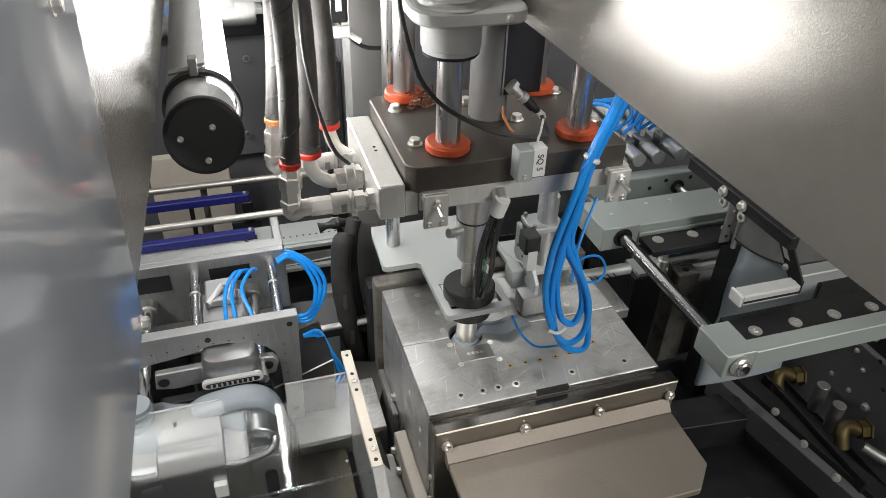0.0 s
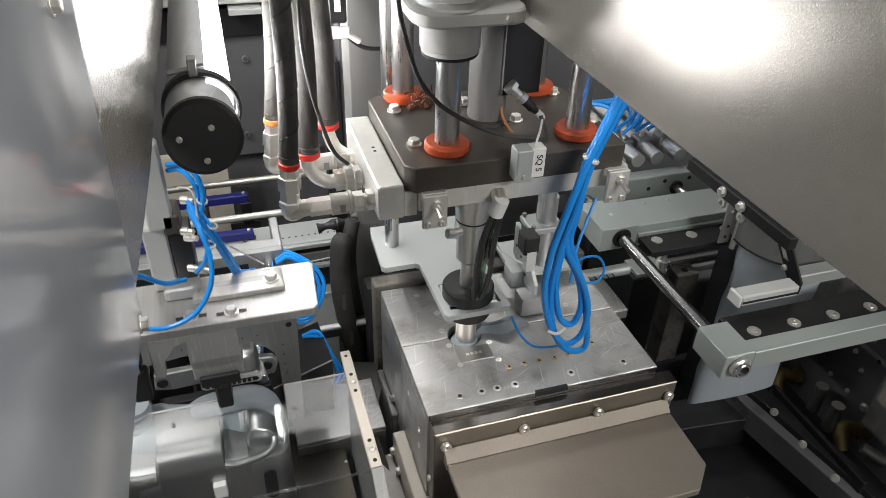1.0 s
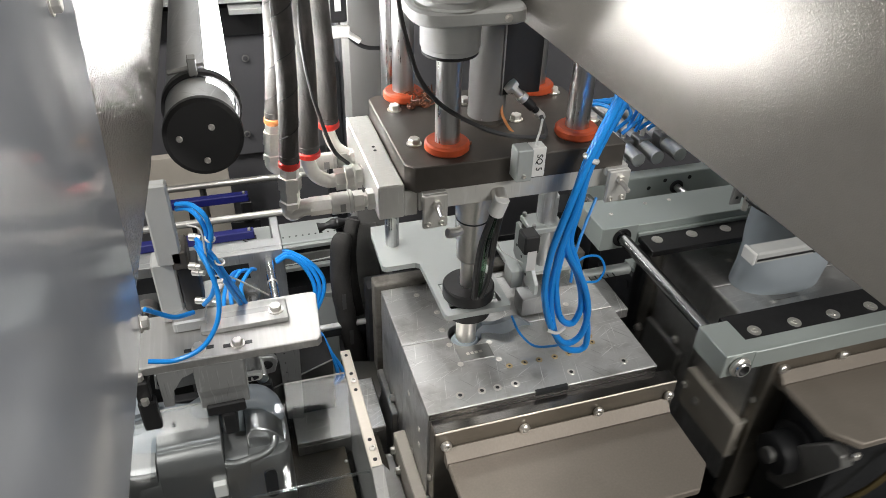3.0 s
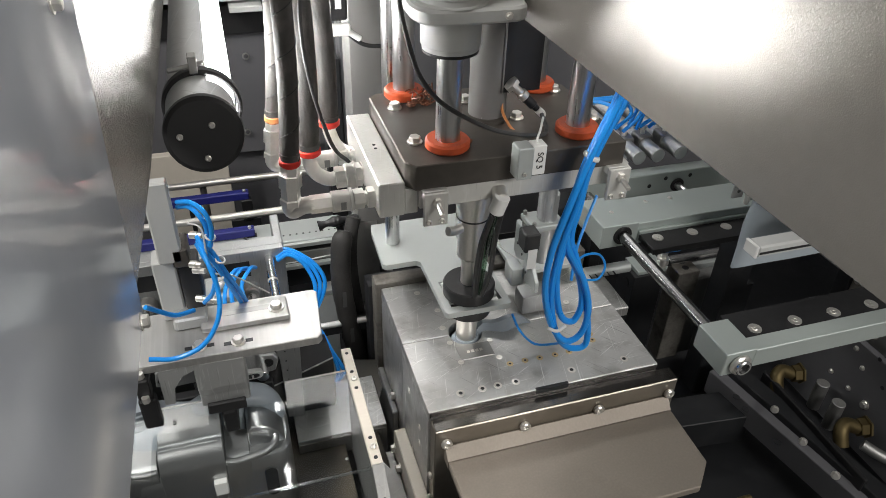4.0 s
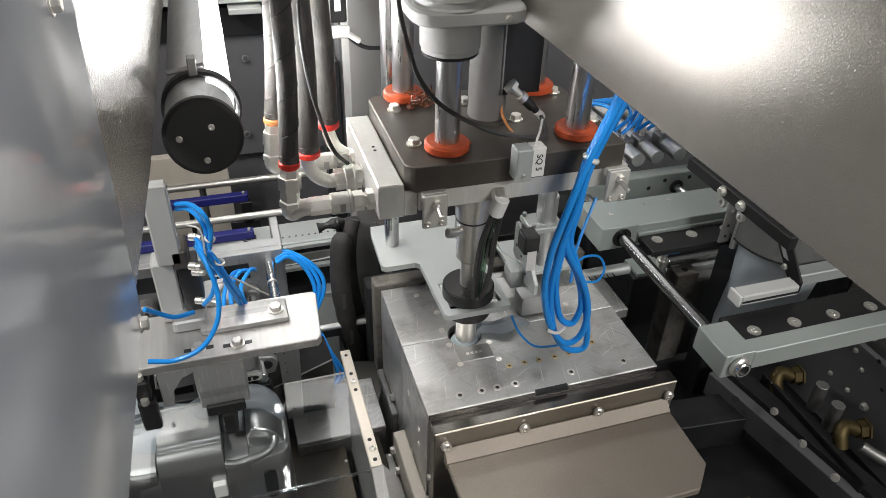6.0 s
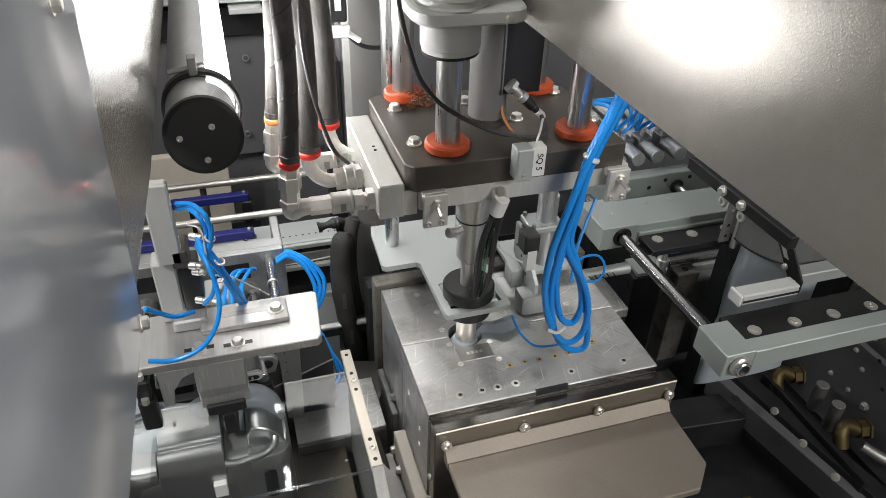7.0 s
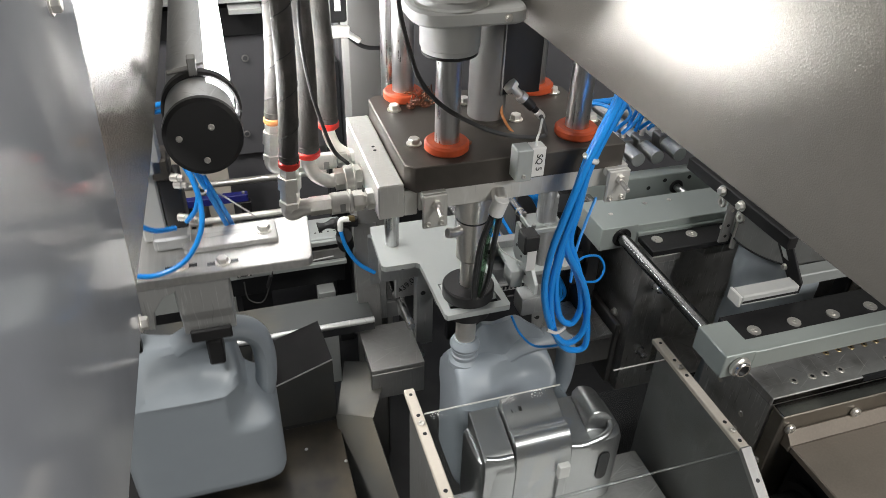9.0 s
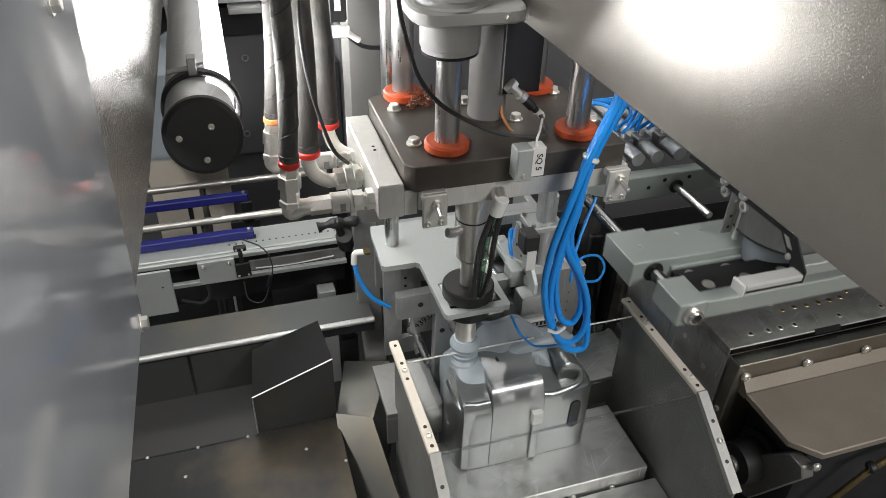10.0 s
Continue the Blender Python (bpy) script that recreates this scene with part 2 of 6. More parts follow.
def cyl(p0, p1, r, n=24, bev=0.0008, bm=None):
    a = Vector(p1) - Vector(p0)
    h = a.length
    return lathe(p0, a, [(0, r - bev), (bev, r), (h - bev, r), (h, r - bev)], n, bm)


def ring(p, axis, r0, r1, h, n=32, bm=None):
    """A flat ring with a bore."""
    g = bmesh.new()
    q = Vector(axis).normalized().to_track_quat("Z", "Y").to_matrix()
    b = min(0.003, h / 4)
    prof = [(0, r0), (0, r1 - b), (b, r1), (h - b, r1), (h, r1 - b), (h, r0)]
    rings = [[g.verts.new(Vector(p) + q @ Vector((r * math.cos(2 * math.pi * i / n), r * math.sin(2 * math.pi * i / n), z))) for i in range(n)] for z, r in prof]
    for a, c in zip(rings, rings[1:] + rings[:1]):
        for i in range(n):
            g.faces.new((a[i], a[(i + 1) % n], c[(i + 1) % n], c[i]))
    return merge(bm, g)


def prism(pts, axis, a0, a1, bev=0.0015, bm=None):
    """A polygon drawn out along an axis: pts are (y, z) for x, (x, z) for y, (x, y) for z."""
    g = bmesh.new()
    put = {"x": lambda u, v, a: (a, u, v), "y": lambda u, v, a: (u, a, v), "z": lambda u, v, a: (u, v, a)}[axis]
    lo, hi = [g.verts.new(put(u, v, a0)) for u, v in pts], [g.verts.new(put(u, v, a1)) for u, v in pts]
    n = len(pts)
    g.faces.new(lo[::-1])
    g.faces.new(hi)
    for i in range(n):
        g.faces.new((lo[i], lo[(i + 1) % n], hi[(i + 1) % n], hi[i]))
    bmesh.ops.recalc_face_normals(g, faces=g.faces[:])
    if bev:
        bmesh.ops.bevel(g, geom=g.edges[:], offset=bev, segments=1, affect="EDGES", profile=0.5)
    return merge(bm, g)


def glide(pts, steps=8):
    """A smooth line through the points."""
    p = [Vector(q) for q in pts]
    p = [2 * p[0] - p[1], *p, 2 * p[-1] - p[-2]]
    out = []
    for a, b, c, d in zip(p, p[1:], p[2:], p[3:]):
        for i in range(steps):
            t = i / steps
            out.append(0.5 * (2 * b + (c - a) * t + (2 * a - 5 * b + 4 * c - d) * t * t + (3 * b - a - 3 * c + d) * t ** 3))
    return out + [p[-2]]


def hose(pts, r, n=10, steps=8, bm=None, straight=False):
    """A round tube along a line."""
    line = [Vector(q) for q in pts] if straight else glide(pts, steps)
    g = bmesh.new()
    rings, up = [], Vector((0.31, 0.52, 0.8))
    for i, c in enumerate(line):
        d = (line[min(i + 1, len(line) - 1)] - line[max(i - 1, 0)]).normalized()
        u = (up - d * up.dot(d)).normalized()
        up = u
        v = d.cross(u)
        rr = r[min(i, len(r) - 1)] if isinstance(r, (list, tuple)) else r
        rings.append([g.verts.new(c + (u * math.cos(2 * math.pi * k / n) + v * math.sin(2 * math.pi * k / n)) * rr) for k in range(n)])
    for a, b in zip(rings, rings[1:]):
        for k in range(n):
            g.faces.new((a[k], a[(k + 1) % n], b[(k + 1) % n], b[k]))
    g.faces.new(rings[0][::-1])
    g.faces.new(rings[-1])
    return merge(bm, g)


SCREWS = {}


def screw_mesh(kind, r):
    """Shared meshes of screws that stand along z: 'hex' with a washer, 'cap' with a socket, 'flat' countersunk, 'hole'
    a black disc for the shade in a bore.
    """
    if (kind, r) in SCREWS:
        return SCREWS[kind, r]
    if kind == "hex":
        bm = lathe((0, 0, 0), (0, 0, 1), [(0, r * 1.3), (r * 0.2, r * 1.3), (r * 0.22, r)], 20)
        lathe((0, 0, r * 0.22), (0, 0, 1), [(0, r), (r * 0.75, r), (r * 0.9, r * 0.86)], 6, bm)
    elif kind == "cap":
        bm = ring((0, 0, 0), (0, 0, 1), r * 0.52, r, r * 1.0, 18)
        lathe((0, 0, 0), (0, 0, 1), [(0, r * 0.53), (r * 0.45, r * 0.53)], 6, bm)
    elif kind == "flat":
        bm = ring((0, 0, 0), (0, 0, 1), r * 0.45, r, 0.0012, 18)
        lathe((0, 0, 0), (0, 0, 1), [(0, r * 0.46), (0.0003, r * 0.46)], 6, bm)
    else:
        bm = lathe((0, 0, 0), (0, 0, 1), [(0, r), (0.0006, r * 0.98)], 16)
    SCREWS[kind, r] = solid("screw_" + kind, bm, {"hex": ZINC, "cap": ZINC, "flat": ZINC, "hole": BLACK_STEEL}[kind])
    return SCREWS[kind, r]


def screw(parent, p, axis=(0, 0, 1), kind="cap", r=0.008, name=""):
    """One screw on a thing, its head pointing along axis."""
    ob = new(name or {"hex": "hex_bolt", "cap": "cap_screw", "flat": "flat_screw", "hole": "screw_hole"}[kind], screw_mesh(kind, r))
    ob.parent = parent
    ob.matrix_basis = Matrix.Translation(Vector(p) - BASE[parent]) @ Vector(axis).to_track_quat("Z", "Y").to_matrix().to_4x4()
    return ob


# ---------------------------------------------------------------- hall and enclosure
fixed("floor", box(-4, 5, -4, 4, -0.1, 0, 0), CONCRETE, "grey concrete hall floor", "floor")
fixed("ceiling", box(-4, 5, -4, 4, 4.5, 4.6, 0), HALL, "plain hall ceiling", "ceiling")
fixed("wall_north", box(-4, 5, 3.9, 4, 0, 4.5, 0), HALL, "plain hall wall behind the machine", "wall")
fixed("wall_south", box(-4, 5, -4.1, -4, 0, 4.5, 0), HALL, "plain hall wall", "wall")
fixed("wall_west", box(-4.1, -4, -4, 4, 0, 4.5, 0), HALL, "plain hall wall", "wall")
fixed("wall_east", box(5, 5.1, -4, 4, 0, 4.5, 0), HALL, "plain hall wall", "wall")


def enclosure():
    t = thing("machine_enclosure", (0, 1.4, 0), "grey painted sheet metal enclosure behind the machine", "machine cabinet")
    part("back_panel", box(-1.2, 1.9, 1.40, 1.42, 0.80, 1.19), WALL_PAINT, t, "grey painted back panel")
    part("back_panel", box(-1.2, 1.9, 1.43, 1.45, 0.30, 1.7), WALL_PAINT, t)
    # solid black box fills the gap and imitates its shade
    part("gap_shade_box", box(-1.2, 0.02, 1.38, 1.428, 1.192, 1.275), BLACK, t, "black box put in for the shade of a gap behind a beam")
    part("rail", box(-1.2, 1.0, 1.33, 1.428, 1.30, 1.36), LIGHT_PAINT, t)
    part("bracket", box(-0.20, -0.11, 1.30, 1.40, 1.276, 1.292), LIGHT_PAINT, t)
    part("side_panel", box(-1.22, -1.2, -0.3, 1.42, 0.0, 1.7), WALL_PAINT, t)
    part("side_panel", box(1.9, 1.92, -0.3, 1.42, 0.0, 1.7), WALL_PAINT, t)
    part("machine_bed", box(-1.2, 1.9, -0.5, 1.43, 0.24, 0.30), BLACK_STEEL, t, "black painted machine bed")
    for p in ((-0.170, 1.390, 1.121), (-0.196, 1.390, 0.876)):
        part("eye_ring", ring(p, (0.1, -1, 0.1), 0.007, 0.011, 0.005, 16), STEEL, t)
    part("upright", box(0.05, 0.20, 1.0, 1.06, 0.3, 1.7), WALL_PAINT, t)
    part("upright", box(0.0, 0.045, 0.98, 1.03, 0.3, 1.24), BLACK_STEEL, t)
    part("cream_panel", box(-0.50, -0.27, 1.27, 1.30, 0.45, 0.88), IVORY, t, "cream coloured panel")


enclosure()


def door_right():
    t = thing("sliding_door", (0.15, -0.2, 1.6), "grey textured sheet metal door, open", "machine door")
    part("door_sheet", box(0.145, 0.149, -0.95, 0.62, 1.6, 2.0, 0.0015), GREY_PAINT, t, "grey orange-peel painted door sheet")
    part("bottom_fold", box(0.1495, 0.175, -0.95, 0.62, 1.6, 1.606, 0.001), GREY_PAINT, t)
    screw(t, (0.146, 0.155, 1.612), (-1, 0, 0), "hex", 0.005)


door_right()


def door_left():
    t = thing("guard_door", (-0.30, -0.2, 1.57), "grey textured door with a dark plastic window", "machine door")
    part("door_frame", prism([(-0.60, 1.607), (-0.14, 1.567), (0.62, 1.547), (0.62, 1.95), (-0.60, 1.95)], "x", -0.33, -0.309, 0), COARSE_PAINT, t, "grey orange-peel painted frame")
    part("window_pane", prism([(-0.72, 1.614), (-0.43, 1.602), (-0.395, 1.602), (-0.372, 1.70), (-0.345, 1.80), (-0.33, 1.95), (-0.72, 1.95)], "x", -0.305, -0.300, 0), PANE, t, "dark reflective plastic pane")
    part("edge_strip", box(-0.3085, -0.304, -0.60, -0.46, 1.590, 1.606, 0), IVORY, t, "pale metal edge strip")
    for p in ((-0.300, -0.405, 1.786), (-0.300, -0.408, 1.605)):
        screw(t, p, (1, 0, 0), "hex", 0.0042)


door_left()


def tube_lamp():
    cx, cz = -0.267, 1.524
    t = thing("tube_lamp", (cx, 0.0, cz), "round machine tube lamp with black end cap, switched on", "lamp")

    def shell(a0, a1, r, y0=0.02, y1=1.15):
        n = 24
        arc = [(cx + r * math.cos(radians(a0 + (a1 - a0) * i / n)), cz + r * math.sin(radians(a0 + (a1 - a0) * i / n))) for i in range(n + 1)]
        back = [(cx + (r - 0.004) * math.cos(radians(a1 + (a0 - a1) * i / n)), cz + (r - 0.004) * math.sin(radians(a1 + (a0 - a1) * i / n))) for i in range(n + 1)]
        g = bmesh.new()
        pts = arc + back
        lo, hi = [g.verts.new((u, y0, v)) for u, v in pts], [g.verts.new((u, y1, v)) for u, v in pts]
        for i in range(len(pts)):
            j = (i + 1) % len(pts)
            g.faces.new((lo[i], lo[j], hi[j], hi[i]))
        bmesh.ops.recalc_face_normals(g, faces=g.faces[:])
        return g
    part("end_sleeve", shell(-48, 72, 0.0398, 0.02, 0.0735), ALU, t, "bright metal end sleeve")
    part("diffuser", shell(-48, 72, 0.0395, 0.074), TUBE_LIGHT, t, "glowing white diffuser")
    part("lamp_body", shell(72, 312, 0.040), ALU, t, "brushed aluminium lamp body")
    part("end_cap", lathe((cx + 0.002, -0.006, cz + 0.006), (0, 1, -0.22), [(0, 0.038), (0.003, 0.0425), (0.012, 0.0437), (0.016, 0.043)], 48), BLACK, t, "black plastic end cap")
    part("rim", ring((cx, 0.0145, cz), (0, 1, 0), 0.036, 0.0425, 0.012, 48), ALU, t, "bright metal rim")
    clamp = part("clamp", ring((cx + 0.002, 0.085, cz - 0.001), (0, 1, 0), 0.0405, 0.0465, 0.018, 48), BLACK, t, "black clamp band")
    part("clamp_bolt", cyl((cx - 0.03, 0.092, cz + 0.045), (cx + 0.012, 0.092, cz + 0.052), 0.003, 12), STEEL, t)
    part("clamp_lug", box(cx - 0.006, cx + 0.004, 0.085, 0.102, cz + 0.04, cz + 0.062, 0.001), STEEL, t)
    for dx, dz in ((-0.0233, 0.0062), (0.0118, 0.0156), (0.0021, -0.0197)):
        screw(t, (cx + dx, -0.0062 + dz * 0.22, cz + dz), (0, -1, 0.22), "cap", 0.0036)


tube_lamp()

# ---------------------------------------------------------------- canisters
def loft(rows, cx_side=0, half=0, n=72, cy=0.165, grow=0.0):
    """Rounded rectangles stacked upwards: rows (z, x0, x1, half depth, corner power). half -1: the front half alone, 1: the back half."""
    g = bmesh.new()
    rings = []
    for z, x0, x1, hy, p in rows:
        cx, hx = (x0 + x1) / 2, (x1 - x0) / 2 + grow
        r = []
        for i in range(n):
            a = 2 * math.pi * i / n
            c, s = math.cos(a), math.sin(a)
            x = cx + hx * math.copysign(abs(c) ** (2 / p), c)
            y = (hy + grow) * math.copysign(abs(s) ** (2 / p), s)
            if half < 0:
                y = min(y, -0.002)
            if half > 0:
                y = max(y, 0.002)
            r.append(g.verts.new((x, cy + y, z)))
        rings.append(r)
    for a, b in zip(rings, rings[1:]):
        for i in range(n):
            g.faces.new((a[i], a[(i + 1) % n], b[(i + 1) % n], b[i]))
    g.faces.new(rings[0][::-1])
    g.faces.new(rings[-1])
    return g


def canister_rows(X):
    return [(0.650, X + 0.100, X + 0.340, 0.072, 5), (0.656, X + 0.094, X + 0.347, 0.079, 6), (0.668, X + 0.091, X + 0.350, 0.082, 6), (0.78, X + 0.091, X + 0.350, 0.082, 6),
            (0.80, X + 0.091, X + 0.345, 0.082, 6), (0.825, X + 0.091, X + 0.327, 0.082, 6), (0.85, X + 0.091, X + 0.305, 0.082, 8), (0.885, X + 0.091, X + 0.297, 0.0815, 8),
            (0.893, X + 0.0915, X + 0.296, 0.076, 7), (0.905, X + 0.092, X + 0.295, 0.070, 7), (0.925, X + 0.094, X + 0.292, 0.056, 6), (0.938, X + 0.096, X + 0.287, 0.044, 4.5), (0.947, X + 0.10, X + 0.277, 0.032, 3), (0.951, X + 0.115, X + 0.26, 0.018, 2.5)]


def canister_body(X):
    """The body with finer rings, a scooped shoulder before the gripping tab and a hollow beside the handle."""
    rows, src = [], canister_rows(X)
    for lo, hi in zip(src, src[1:]):
        k = max(1, round((hi[0] - lo[0]) / 0.006))
        rows += [tuple(p + (q - p) * i / k for p, q in zip(lo, hi)) for i in range(k)]
    g = loft(rows + [src[-1]], n=144)

    def bump_at(v, c, w):
        return max(0.0, 1 - ((v - c) / w) ** 2) ** 1.3
    for v in g.verts:
        x, y, z = v.co.x - X, v.co.y - 0.165, v.co.z
        side = -1 if y < 0 else 1
        scoop = 1.4 * bump_at(x, 0.228, 0.075) * bump_at(z, 0.922, 0.034)
        v.co.y -= side * min(abs(y) * 0.6, 0.020 * scoop)
        v.co.z -= 0.012 * scoop * min(1, abs(y) / 0.03)
        hollow = bump_at(x, 0.308, 0.040) * bump_at(z, 0.850, 0.055)
        v.co.y -= side * min(abs(y) * 0.7, 0.030 * hollow)
        ridge = max(0, 1 - abs(z - 0.887) / 0.008) * bump_at(x, 0.228, 0.066)
        v.co.y += side * 0.003 * ridge
    return g


def canister(X, label, flash):
    t = thing("canister", (X + 0.21, 0.165, 0.65), label, "canister", "canisters")
    part("body", canister_body(X), BOTTLE, t)
    g = hose([(X + 0.205, 0.165, 0.935), (X + 0.235, 0.165, 0.950), (X + 0.298, 0.165, 0.955), (X + 0.329, 0.165, 0.936), (X + 0.339, 0.165, 0.895), (X + 0.337, 0.165, 0.84), (X + 0.327, 0.165, 0.80)],
             0.0185, 16, 6)
    for v in g.verts:
        v.co.y = 0.165 + (v.co.y - 0.165) * 1.35
    part("handle", g, BOTTLE, t)
    prof = [(0, 0.030), (0.012, 0.029), (0.018, 0.0235), (0.022, 0.0235), (0.024, 0.026), (0.028, 0.026), (0.030, 0.0235), (0.034, 0.0235), (0.036, 0.026), (0.040, 0.026), (0.042, 0.0235), (0.050, 0.0235), (0.050, 0.019)]
    part("neck", lathe((X + 0.120, 0.165, 0.935), (0, 0, 1), prof), BOTTLE, t, "threaded neck")
    if flash:
        g = bmesh.new()
        top, bot = [], []
        for i in range(25):
            u = i / 24
            x = X + 0.135 + 0.21 * u
            z = 0.985 + 0.052 * math.sin(math.pi * min(1, u * 1.25 + 0.1)) + 0.004 * math.sin(u * 23) - 0.03 * u
            w = 0.165 + 0.006 * math.sin(u * 17)
            top.append([g.verts.new((x, w + d, z + 0.002 * math.sin(u * 31))) for d in (-0.005, 0.005)])
            bot.append([g.verts.new((x, w + d * 2, 0.94)) for d in (-0.005, 0.005)])
        for i in range(24):
            for k, (a, b) in enumerate(((top, top), (bot, top), (bot, top))):
                if k == 0:
                    g.faces.new((top[i][0], top[i + 1][0], top[i + 1][1], top[i][1]))
                else:
                    s = k - 1
                    g.faces.new((bot[i][s], bot[i + 1][s], top[i + 1][s], top[i][s]))
        bmesh.ops.recalc_face_normals(g, faces=g.faces[:])
        part("flash", g, BOTTLE, t, "squeezed plastic flash above the handle")
        part("pin_collar", lathe((X + 0.120, 0.165, 0.978), (0, 0, 1), [(0, 0.027), (0.006, 0.0285), (0.012, 0.026), (0.02, 0.0215)]), BOTTLE, t)
    return t


bottle_pin = canister(0.0, "grey-blue plastic canister with handle, hanging on the blow pin", True)

# ---------------------------------------------------------------- moulds
SHIFT = 0.578


def mould_slab(X, y0, y1):
    """The outer wall of a mould half."""
    wall = y0 + (0.070 if y1 > y0 else -0.070)
    return box(X, X + 0.425, min(y0, wall), max(y0, wall), 0.60, 0.982, 0.0)


def mould_cheeks(X, y0, y1):
    """The two cheeks and floor that stand round the canister's cavity, in one piece."""
    wall = y0 + (0.070 if y1 > y0 else -0.070)
    u = [(X, 0.60), (X + 0.425, 0.60), (X + 0.425, 0.982), (X + 0.360, 0.982), (X + 0.360, 0.643), (X + 0.078, 0.643), (X + 0.078, 0.982), (X, 0.982)]
    return prism(u, "y", min(wall, y1), max(wall, y1), 0)


def top_deck(X, y0, y1):
    """The top face with the neck's half-round notch at the parting line y1."""
    sg = 1 if y1 > y0 else -1
    arc = [(X + 0.120 + 0.031 * math.cos(math.pi * i / 12), y1 - sg * 0.031 * math.sin(math.pi * i / 12)) for i in range(13)]
    return prism([(X, y0), (X + 0.425, y0), (X + 0.425, y1), *arc, (X, y1)], "z", 0.9822, 1.0, 0.001)


def mould_front(X, label):
    """The front half of a mould with its platen, at its closed place."""
    t = thing("mould_front_half", (X + 0.21, 0.08, 0.60), label, "blow mould", "mould halves")
    part("mould_block", mould_slab(X, 0.0, 0.169), MOULD_STEEL, t, "ground steel mould block")
    part("cavity_frame", mould_cheeks(X, 0.0, 0.169), MOULD_STEEL, t, "steel cheeks round the cavity")
    part("top_deck", top_deck(X, 0.0, 0.169), MOULD_STEEL, t, "scratched ground steel top")
    part("clamp_plate", box(X + 0.003, X + 0.452, -0.03, -0.0015, 0.56, 0.984, 0.002), CLAMP_STEEL, t, "brownish steel clamping plate")
    part("ledge", box(X + 0.005, X + 0.450, -0.0285, -0.0020, 0.9842, 0.9856, 0), TONED_CHROME, t, "polished ledge with reflections in its colour")
    part("cover_fold", prism([(-0.0305, 0.915), (-0.0305, 0.947), (-0.033, 0.948), (-0.0405, 0.941), (-0.050, 0.9305), (-0.050, 0.915)], "x", X + 0.02, X + 0.437, 0), TAN_STEEL, t, "bent edge of the cover")
    part("cover_plate", prism([(X + 0.021, -0.050), (X + 0.437, -0.050), (X + 0.434, -0.165), (X + 0.395, -0.206), (X + 0.06, -0.206), (X + 0.021, -0.165)], "z", 0.915, 0.93, 0.002), TAN_STEEL, t, "tarnished sheet steel cover")
    part("toggle_body", box(X + 0.06, X + 0.38, -0.18, -0.032, 0.5, 0.913, 0.01), BLACK_STEEL, t, "black toggle housing")
    part("spacer_plate", box(X - 0.024, X - 0.001, -0.02, 0.150, 0.70, 0.80, 0.002), IVORY, t, "yellowish aluminium spacer plate")
    # raised black piece imitates the shade inside the slot
    part("front_slot", box(X + 0.190, X + 0.250, -0.0022, 0.004, 0.991, 1.0008, 0), BLACK_STEEL, t, "dark slot in the front edge")
    part("front_face", box(X + 0.002, X + 0.423, -0.0013, -0.0002, 0.987, 0.998, 0), TONED_CHROME, t, "polished front face")
    insert = part("insert_plate", box(X + 0.090, X + 0.153, 0.100, 0.136, 0.9995, 1.0015, 0.0007), STEEL, t, "engraved insert plate")
    for i in range(4):
        part("engraving_bar", box(X + 0.106 + 0.008 * i, X + 0.1115 + 0.008 * i, 0.115, 0.121, 1.0014, 1.0018, 0), ZINC, insert)
    for x in (0.064, 0.103, 0.131, 0.164, 0.269, 0.372):
        # black disc set off-centre in a bright ring imitates a half-lit bore
        screw(t, (X + x + 0.001, 0.0275, 1.0), (0, 0, 1), "hole", 0.0040)
        part("bore_rim", ring((X + x, 0.027, 0.9996), (0, 0, 1), 0.0036, 0.0074, 0.0014, 18), ZINC, t)
    for x, y in ((0.17, 0.07), (0.199, 0.071), (0.227, 0.07), (0.257, 0.07), (0.285, 0.071), (0.313, 0.073), (0.34, 0.087), (0.343, 0.104)):
        screw(t, (X + x, y, 1.0), (0, 0, 1), "hole", 0.0026)
        part("plug", ring((X + x, y, 0.9996), (0, 0, 1), 0.0024, 0.0060, 0.0016, 16), BRIGHT_BRASS, t, "small brass plug")
    for x, y in ((0.084, 0.15), (0.088, 0.097), (0.158, 0.091), (0.157, 0.138)):
        screw(t, (X + x, y, 1.0), (0, 0, 1), "flat", 0.0055)
    for x in (0.022, 0.16, 0.298, 0.437):
        screw(t, (X + x, -0.03, 0.956), (0, -1, 0), "cap", 0.0095)
    for y, z in ((0.05, 0.91), (0.05, 0.87), (0.12, 0.93), (0.095, 0.80)):
        screw(t, (X, y, z), (-1, 0, 0), "flat", 0.006)
    for y, z in ((0.098, 0.747), (0.14, 0.757)):
        screw(t, (X - 0.024, y, z), (-1, 0, 0), "hex", 0.008)
    for x in (0.05, 0.36):
        screw(t, (X + x, -0.206, 0.905), (0, -1, 0), "cap", 0.008)
    part("toggle_drum", lathe((X - 0.005, -0.10, 0.80), (1, 0, 0), [(0, 0.030), (0.002, 0.040), (0.03, 0.042), (0.05, 0.042), (0.052, 0.055), (0.06, 0.055)], 32), BLACK_STEEL, t, "black toggle pivot drum")
    part("drum_pin", cyl((X - 0.014, -0.10, 0.80), (X - 0.004, -0.10, 0.80), 0.016), STEEL, t)
    part("link_arm", prism([(-0.09, 0.70), (-0.13, 0.72), (-0.21, 0.88), (-0.20, 0.90), (-0.17, 0.90), (-0.06, 0.76)], "x", X + 0.03, X + 0.055, 0.002), STEEL, t, "steel toggle arm")
    part("hose_clip", ring((X + 0.155, -0.226, 0.882), (1, 0, 0.5), 0.006, 0.011, 0.014, 18), BLACK, t, "black hose clip")
    for y, z in ((-0.015, 0.86), (-0.015, 0.80), (-0.015, 0.72)):
        screw(t, (X + 0.003, y, z), (-1, 0, 0), "cap", 0.006)
